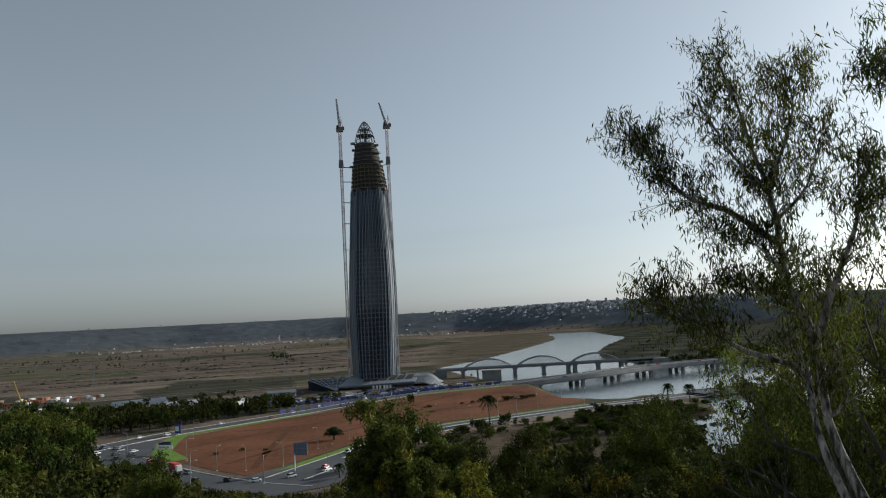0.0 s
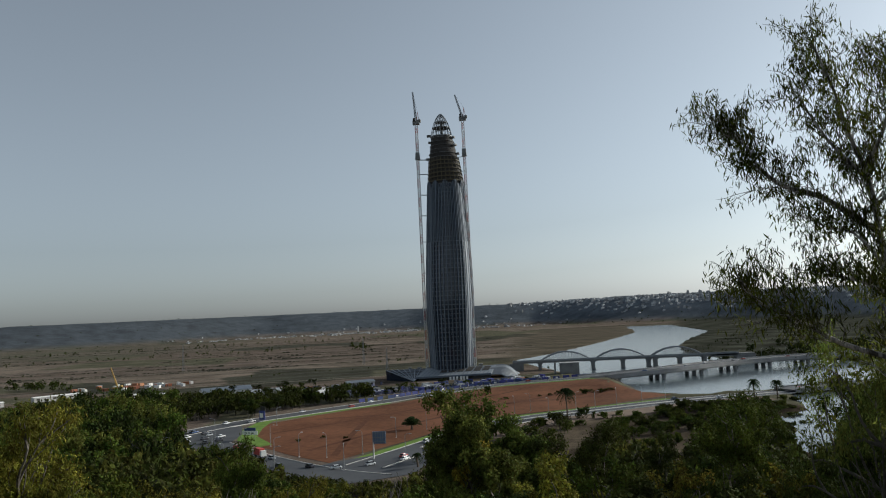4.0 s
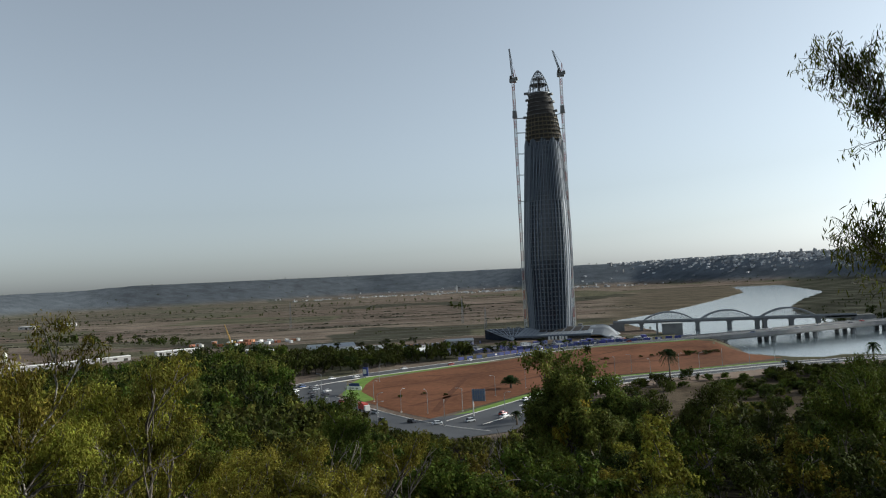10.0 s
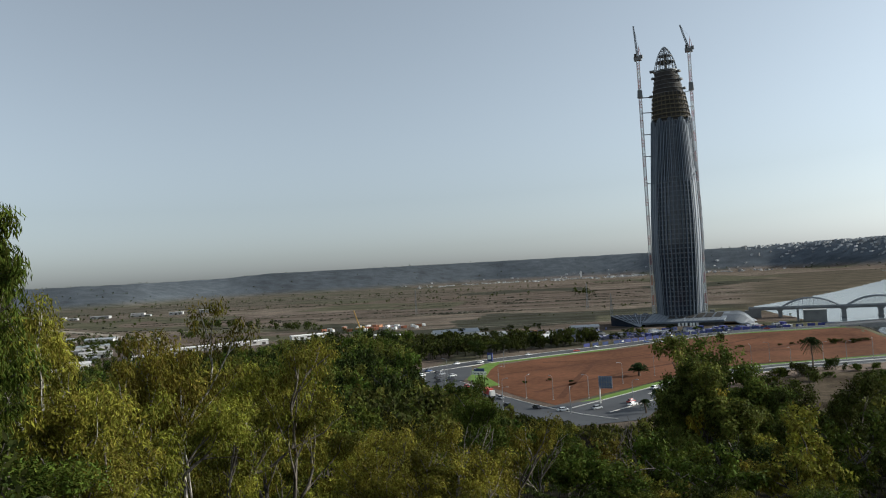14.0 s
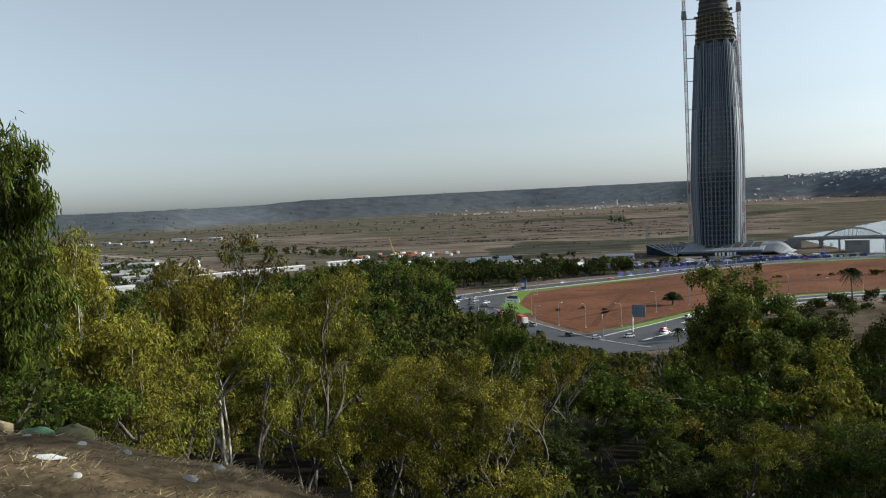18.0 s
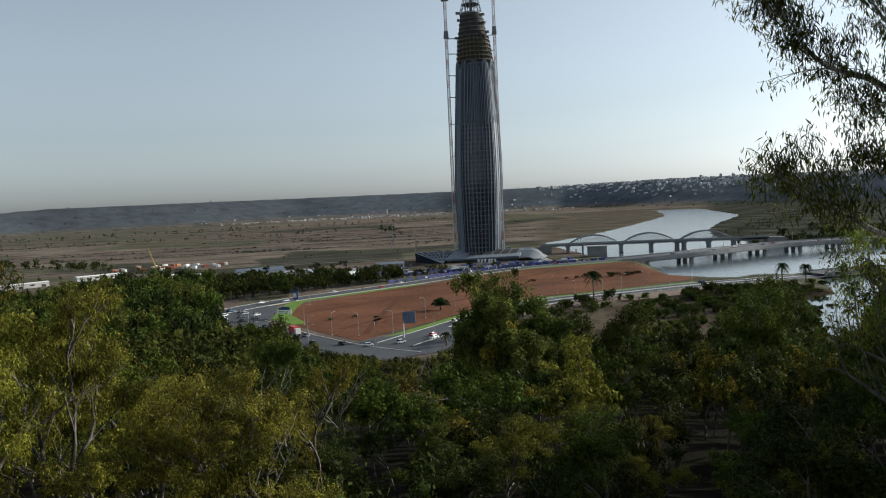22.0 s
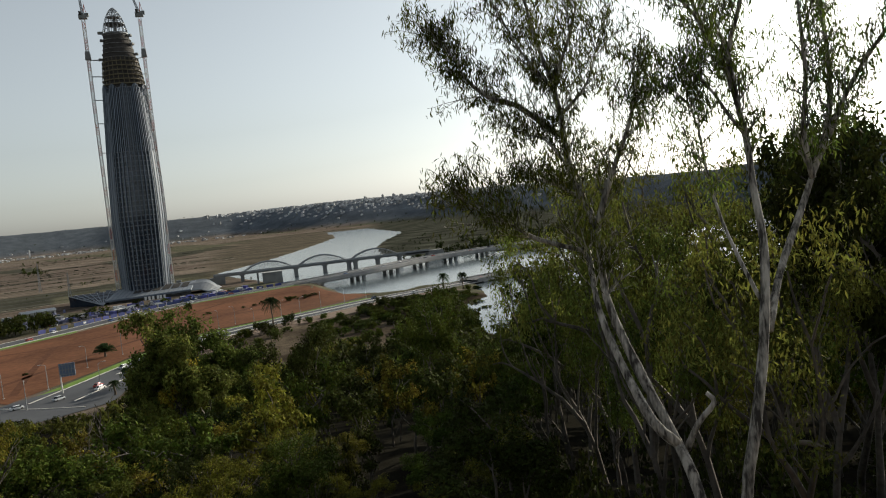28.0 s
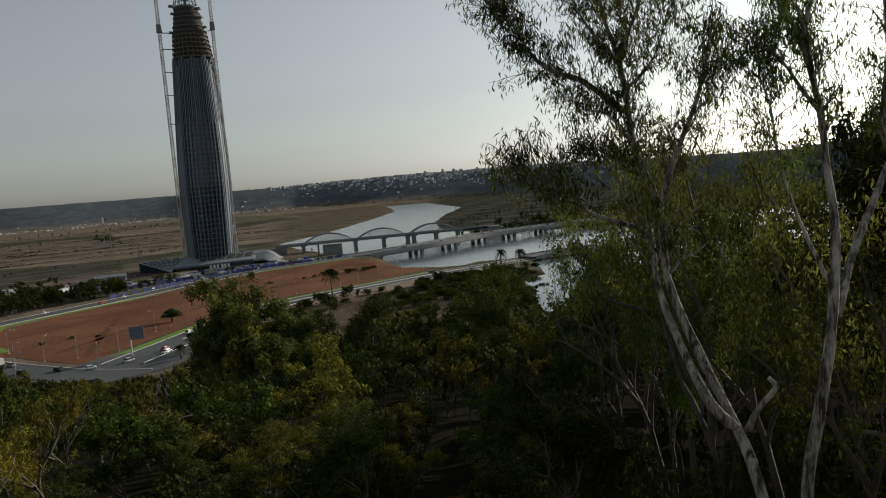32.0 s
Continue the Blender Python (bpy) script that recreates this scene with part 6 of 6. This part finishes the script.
part("top", Geo().box(0, 0, 8.5, 1.5, 1.5, 2.2, 0, 0.4), M_white, mn)
part("gallery", Geo().box(0, 0, 8.2, 2.8, 2.8, 0.4), M_concrete, mn)

# left-hand highway and its flyover
HIGH = [(-300, 150), (-336, 246), (-365, 310), (-400, 350), (-470, 400), (-620, 470), (-900, 620)]
ribbon("road", HIGH, -9, 9, 0.3, M_asphalt, "grey asphalt highway on the plain", "road")
for o in (-9.4, -0.2, 9):
    ribbon("kerb", HIGH, o, o + 0.5, 0.6, M_kerb, "pale concrete highway barrier", "barrier", thick=0.5)
ov = thing("flyover", "grey concrete flyover over the highway", "flyover")
FLY = [(-290, 285, 2.0), (-325, 285, 5.2), (-362, 290, 6), (-400, 300, 5.2), (-440, 318, 2)]
ribbon("deck", FLY, -6, 6, 0, M_concrete, thick=1.2, parent=ov)
for o in (-6, 5.6):
    ribbon("parapet", FLY, o, o + 0.4, 1.0, M_concrete, thick=1.0, parent=ov)
for x, y in ((-330, 285.5), (-352, 288), (-382, 294)):
    part("column", Geo().tube([(x, y, -0.5), (x, y, 4.6)], 0.8, 8), M_concrete, ov)
cars_on(HIGH[:5], (-5, 5), (0.3, 0.42, 0.5, 0.6, 0.7, 0.8), "cars on the highway", "on the highway", 0.35)
ribbon("road", [(-520, 560), (-700, 690), (-1000, 850), (-1500, 1060)], -7, 7, 0.35, material("pale_track", (0.22, 0.19, 0.15), (0.32, 0.28, 0.22), 0.05, 0.9), "pale earth road across the plain", "road")

# earthworks beyond the woods
rng = random.Random(29)
for i in range(34):
    x, y = rng.uniform(-445, -335), rng.uniform(700, 760)
    k = rng.choice((0, 0, 2, 2, 2, 4))
    sc = thing("site_cabin", ("white", "", "orange", "", "grey")[k] + " cabin on the earthworks", "site cabin", (x, y, gz(x, y)), rng.uniform(0, 180), "cabins on the earthworks")
    new("box", box_meshes[k]).parent = sc
    new("door", door_mesh).parent = sc
mc = thing("mobile_crane", "yellow mobile crane with a raised boom on the earthworks", "crane", (-405, 722, 0))
part("chassis", Geo().box(0, 0, 0.6, 11, 2.8, 1.6), M_yellow, mc)
part("cab", Geo().box(3.6, 0, 2.2, 2.4, 2.4, 1.8), M_yellow, mc)
part("boom", Geo().tube([(0, 0, 2.4), (-7, 0, 22)], [0.8, 0.4], 6), M_yellow, mc)
for wx in (-4, -2, 2, 4):
    for wy in (-1.2, 1.2):
        o = new("wheel", WHEEL)
        o.parent, o.location, o.scale = mc, (wx, wy, 0.6), (1.8, 1.8, 1.8)
for x, y, h in ((-208, 980, 34), (-470, 1010, 36), (-150, 830, 24)):
    py = thing("pylon", "slim lattice mast on the plain", "mast", (x, y, gz(x, y)), group="masts on the plain")
    for sx in (-1, 1):
        for sy in (-1, 1):
            part("leg", Geo().bar((sx * 1.2, sy * 1.2, -0.5), (sx * 0.2, sy * 0.2, h), 0.35), M_steel, py)
    for z in range(3, int(h), 4):
        w = 1.2 - 1.0 * z / h
        part("brace", Geo().bar((-w, -w, z), (w, w, z + 2), 0.25).bar((w, -w, z), (-w, w, z + 2), 0.25), M_steel, py)


# ---- trees and hedges far off ----
def row_of(x0, y0, x1, y1, n, h, seed, side=10):
    rs = random.Random(seed)
    out = []
    for i in range(n):
        u = rs.random()
        x, y = x0 + (x1 - x0) * u + rs.uniform(-side, side), y0 + (y1 - y0) * u + rs.uniform(-side, side)
        out.append((x, y, h * rs.uniform(0.6, 1.3)))
    z = ground_z([p[0] for p in out], [p[1] for p in out])
    return [(x, y, float(k) - 0.3, q) for (x, y, q), k in zip(out, z)]


far = row_of(-760, 870, -455, 722, 70, 9, 1) + row_of(-352, 1500, -330, 1520, 5, 13, 2) + row_of(-325, 1530, -310, 1540, 4, 12, 3) + row_of(-620, 700, -560, 640, 16, 8, 4) + row_of(-900, 700, -480, 480, 60, 7, 5, 60)
far += row_of(-430, 420, -330, 330, 40, 7, 6, 30) + row_of(-900, 1500, -300, 1700, 22, 5, 7, 30) + row_of(-1700, 1300, -500, 1700, 60, 6, 8, 60) + row_of(-2000, 1900, -200, 2600, 90, 8, 9, 120) + row_of(-1500, 1000, -800, 1000, 40, 6, 10, 100)
far += row_of(-640, 560, -430, 370, 80, 6.5, 22, 45) + row_of(-470, 600, -380, 690, 14, 6, 23, 14) + row_of(-760, 640, -560, 520, 40, 6, 24, 30)
far += row_of(-190, 1000, -150, 1040, 8, 4, 11) + row_of(-300, 830, -100, 900, 12, 2.5, 12, 20) + row_of(20, 780, 30, 800, 3, 3, 13)
far += row_of(-700, 640, -440, 330, 120, 7, 27, 60) + row_of(-1500, 1120, -1050, 1360, 60, 5, 28, 50)
wood("hedgerow", far, "dark hedges and single trees across the plain", M_leaf_dark, M_barkdark, 34, 60, 2.0)
# long low hedges and banks between the fields
lines = random.Random(51)
g = Geo()
for i in range(60):
    r0, az0 = 1050 * 2.8 ** lines.random(), lines.uniform(-52, 4)
    x0, y0 = r0 * math.sin(radians(az0)), r0 * math.cos(radians(az0))
    ln, q = lines.uniform(90, 420) * (r0 / 1200) ** 0.8, radians(lines.uniform(4, 22))
    if float(inside(RIVER, x0 + ln * math.cos(q), y0 + ln * math.sin(q))) > -60:
        continue
    d = 0.0
    while d < ln:
        seg = lines.uniform(4, 9)
        if lines.random() < 0.96:
            x, y = x0 + (d + seg / 2) * math.cos(q), y0 + (d + seg / 2) * math.sin(q) + 3 * math.sin(d / 60 + i)
            g.box(x, y, gz(x, y) - 0.3, seg, lines.uniform(1.5, 4), lines.uniform(0.5, 1.5) * (1.9 if lines.random() < 0.08 else 1), math.degrees(q), lines.uniform(0.5, 0.85))
        d += seg
tagged(new("hedge", mesh("hedge", g, material("hedge_scrub", (0.04, 0.042, 0.026), (0.085, 0.08, 0.052), 0.2, 0.95, fine=1.5, island=0.4))), "long low dark hedges between the fields", "hedge", kind="stuff")
bank = row_of(190, 770, 330, 790, 60, 7, 14, 18) + row_of(250, 830, 460, 860, 70, 10, 15, 25) + row_of(330, 900, 700, 1000, 60, 10, 16, 60) + row_of(200, 900, 420, 1350, 60, 3, 17, 50)
wood("riverside_wood", bank, "dark trees along the far river bank", M_leaf_dark, M_barkdark, 35, 220, 1.2)
road_trees = row_of(-172, 448, -150, 470, 7, 10, 18, 3) + row_of(-150, 500, -105, 545, 14, 10, 19, 6) + row_of(-105, 548, -60, 585, 7, 7, 20, 5) + row_of(-60, 600, 10, 620, 6, 5, 21, 4) + row_of(-215, 565, -110, 580, 18, 7.5, 25, 14) + row_of(-250, 590, -180, 640, 10, 7, 26, 12)
for i, (x, y, z, h) in enumerate(road_trees):
    plant(K_mid[(2, 3, 4)[i % 3]], x, y, z, h / 10, i * 50, "dark roadside tree beside the building site", "roadside trees", stretch=1.2)
ridge = []
rs = random.Random(31)
for i in range(260):
    az = rs.uniform(-58, 34)
    x0, y0 = math.sin(radians(az)), math.cos(radians(az))
    r = ridge_r(az) + rs.uniform(-40, 20)
    ridge.append((x0 * r, y0 * r, gz(x0 * r, y0 * r) - 0.5, rs.uniform(2, 6) * (1.6 if rs.random() < 0.12 else 1)))
wood("ridge_trees", ridge, "small dark trees along the far ridge", M_leaf_dark, M_barkdark, 36, 40, 2.4)
right = []
for i in range(520):
    az, r = rs.uniform(30, 58), rs.uniform(700, 1500)
    x, y = r * math.sin(radians(az)), r * math.cos(radians(az))
    z = gz(x, y)
    if z > 6:
        right.append((x, y, z - 0.5, rs.uniform(7, 13)))
wood("hill_wood", right, "green trees covering the hill across the water", M_leaf_green, M_barkdark, 37, 110, 1.7)


scrub = []
for i in range(300):
    az = rs.uniform(-58, 33)
    f = float(np.interp(az, [-53, -46, -38, -30, -20, -8, 1, 9, 16, 24, 33], [3050, 3150, 3500, 3760, 4050, 4100, 3800, 3300, 2800, 2300, 1500]))
    r = f + rs.uniform(-200, 330)
    x, y = r * math.sin(radians(az)), r * math.cos(radians(az))
    if r < 4900:
        scrub.append((x, y, rs.uniform(3, 9)))
scrub = [(x, y, float(z) - 0.5, h) for (x, y, h), z in zip(scrub, ground_z([q[0] for q in scrub], [q[1] for q in scrub]))]
wood("slope_scrub", scrub, "dark scrub scattered over the far slopes", M_leaf_dark, M_barkdark, 39, 18, 3.6)


# ---- far towns ----
def town(name, spots, label, seed):
    rs = random.Random(seed)
    g, gr = Geo(), Geo()
    for (x, y, h, w), z in zip(spots, ground_z([q[0] for q in spots], [q[1] for q in spots])):
        z = float(z)
        tn = rs.uniform(0, 90)
        g.box(x, y, z - 3, w, w * rs.uniform(0.6, 1.2), h + 3, tn)
        gr.box(x, y, z + h, w * 0.5, w * 0.4, rs.uniform(0.4, 2.2), tn)
    ob = thing(name, label, "town", kind="stuff")
    part("houses", g, M_town, ob)
    part("roof_rooms", gr, M_town, ob)


M_town = material("town_walls", (0.2, 0.205, 0.215), (0.5, 0.5, 0.5), 0.02, 0.85, island=0.5)
spots = []
for i in range(1600):
    az = rs.triangular(-1, 28, 12)
    x0, y0 = math.sin(radians(az)), math.cos(radians(az))
    r = ridge_r(az) + rs.uniform(-480, 30) * rs.random() ** 1.6
    spots.append((x0 * r, y0 * r, rs.uniform(3, 7.5) * (2.6 if rs.random() < 0.02 else 1), rs.uniform(6, 15)))
town("hilltop_town", spots, "white houses of a town along the far hilltop", 41)
spots = []
for i in range(330):
    az = rs.triangular(-27, 4, -7)
    foot = float(np.interp(az, [-30, -20, -8, 1], [3600, 3950, 4050, 3800])) + rs.uniform(-520, 330) * rs.random()
    spots.append((foot * math.sin(radians(az)), foot * math.cos(radians(az)), rs.uniform(2, 5), rs.uniform(4, 14)))
spots.append((-875, 4010, 36, 7))
town("village", spots, "scattered white houses at the foot of the far hills", 42)

# ---- the brow of the hill ----
rs = np.random.RandomState(47)
n = 80000
az, r = np.radians(rs.uniform(-80, -15, n)), np.sqrt(rs.uniform(4.0 ** 2, 15.0 ** 2, n))
x, y = r * np.sin(az), r * np.cos(az)
z = ground_z(x, y)
keep = (z > 48) & (wave(x, y, 48, 1.3) + rs.uniform(-0.8, 0.8, n) > -0.25)
base = np.stack([x, y, z - 0.01], 1)[keep]
n = len(base)
d = rs.normal(0, 0.8, (n, 3))
d[:, 2] = np.abs(d[:, 2]) * 0.22 + 0.06
d /= np.linalg.norm(d, axis=1)[:, None]
ln = rs.uniform(0.03, 0.13, (n, 1))
s = np.cross(d, rs.normal(0, 1, (n, 3)))
s *= 0.0038 / (np.linalg.norm(s, axis=1)[:, None] + 1e-9)
blades = np.stack([base - s, base + s, base + d * ln + s * 0.3, base + d * ln - s * 0.3], 1)
tagged(new("dry_grass", quads("dry_grass", blades, M_hay)), "dry trampled grass and straw on the brow", "grass", kind="stuff")


def lump(seed, n=10):
    rs = np.random.RandomState(seed)
    rows = []
    for i in range(6):
        ph = math.pi / 2 * i / 5
        rows.append([(math.cos(ph) * math.cos(q) * (1 + rs.normal(0, 0.12)), math.cos(ph) * math.sin(q) * (1 + rs.normal(0, 0.12)), math.sin(ph) * (1 + rs.normal(0, 0.08))) for q in np.linspace(0, 2 * math.pi, n, endpoint=False)])
    g = Geo()
    g.v = [p for r in rows for p in r]
    g.f = [(i * n + k, i * n + (k + 1) % n, i * n + n + (k + 1) % n, i * n + n + k) for i in range(5) for k in range(n)] + [tuple(5 * n + k for k in range(n))]
    return g


def litter(name, x, y, sx, sy, sz, mat, label, seed, turn=0):
    ob = new(name, mesh(name, lump(seed), mat, True))
    ob.matrix_world = pose(x, y, gz(x, y) - 0.02, 0, 0, turn) @ Matrix.Diagonal((sx, sy, sz, 1))
    tagged(ob, label, name.replace("_", " "))


M_plastic = material("white_plastic", (0.55, 0.55, 0.53), (0.75, 0.75, 0.73), 8, 0.5)
M_net = material("green_netting", (0.05, 0.12, 0.07), (0.10, 0.20, 0.11), 6, 0.8, bump=0.5)
M_straw = material("heap_of_straw", (0.07, 0.07, 0.03), (0.17, 0.15, 0.07), 5, 0.95, bump=0.8)
litter("plastic_sheet", -5.62, 3.86, 0.2, 0.07, 0.025, M_plastic, "crumpled white plastic sheet on dry grass", 1, 20)
litter("green_netting", -7.72, 5.3, 0.2, 0.14, 0.09, M_net, "heap of green netting at the brow", 2, 30)
litter("cuttings_heap", -7.25, 5.42, 0.32, 0.2, 0.13, M_straw, "heap of greyish green cuttings at the brow", 3, -10)
litter("straw_heap", -8.3, 5.05, 0.4, 0.3, 0.16, M_hay, "heap of reddish dry straw at the brow", 4)
for i in range(26):
    q = rs.uniform(0, 1)
    litter("stone", -10 + 6 * q + rs.uniform(-1, 1), 5.2 + rs.uniform(-1.5, 1.6), rs.uniform(0.03, 0.09), rs.uniform(0.03, 0.07), rs.uniform(0.02, 0.05), M_concrete, "small grey stone on dry ground", 10 + i)
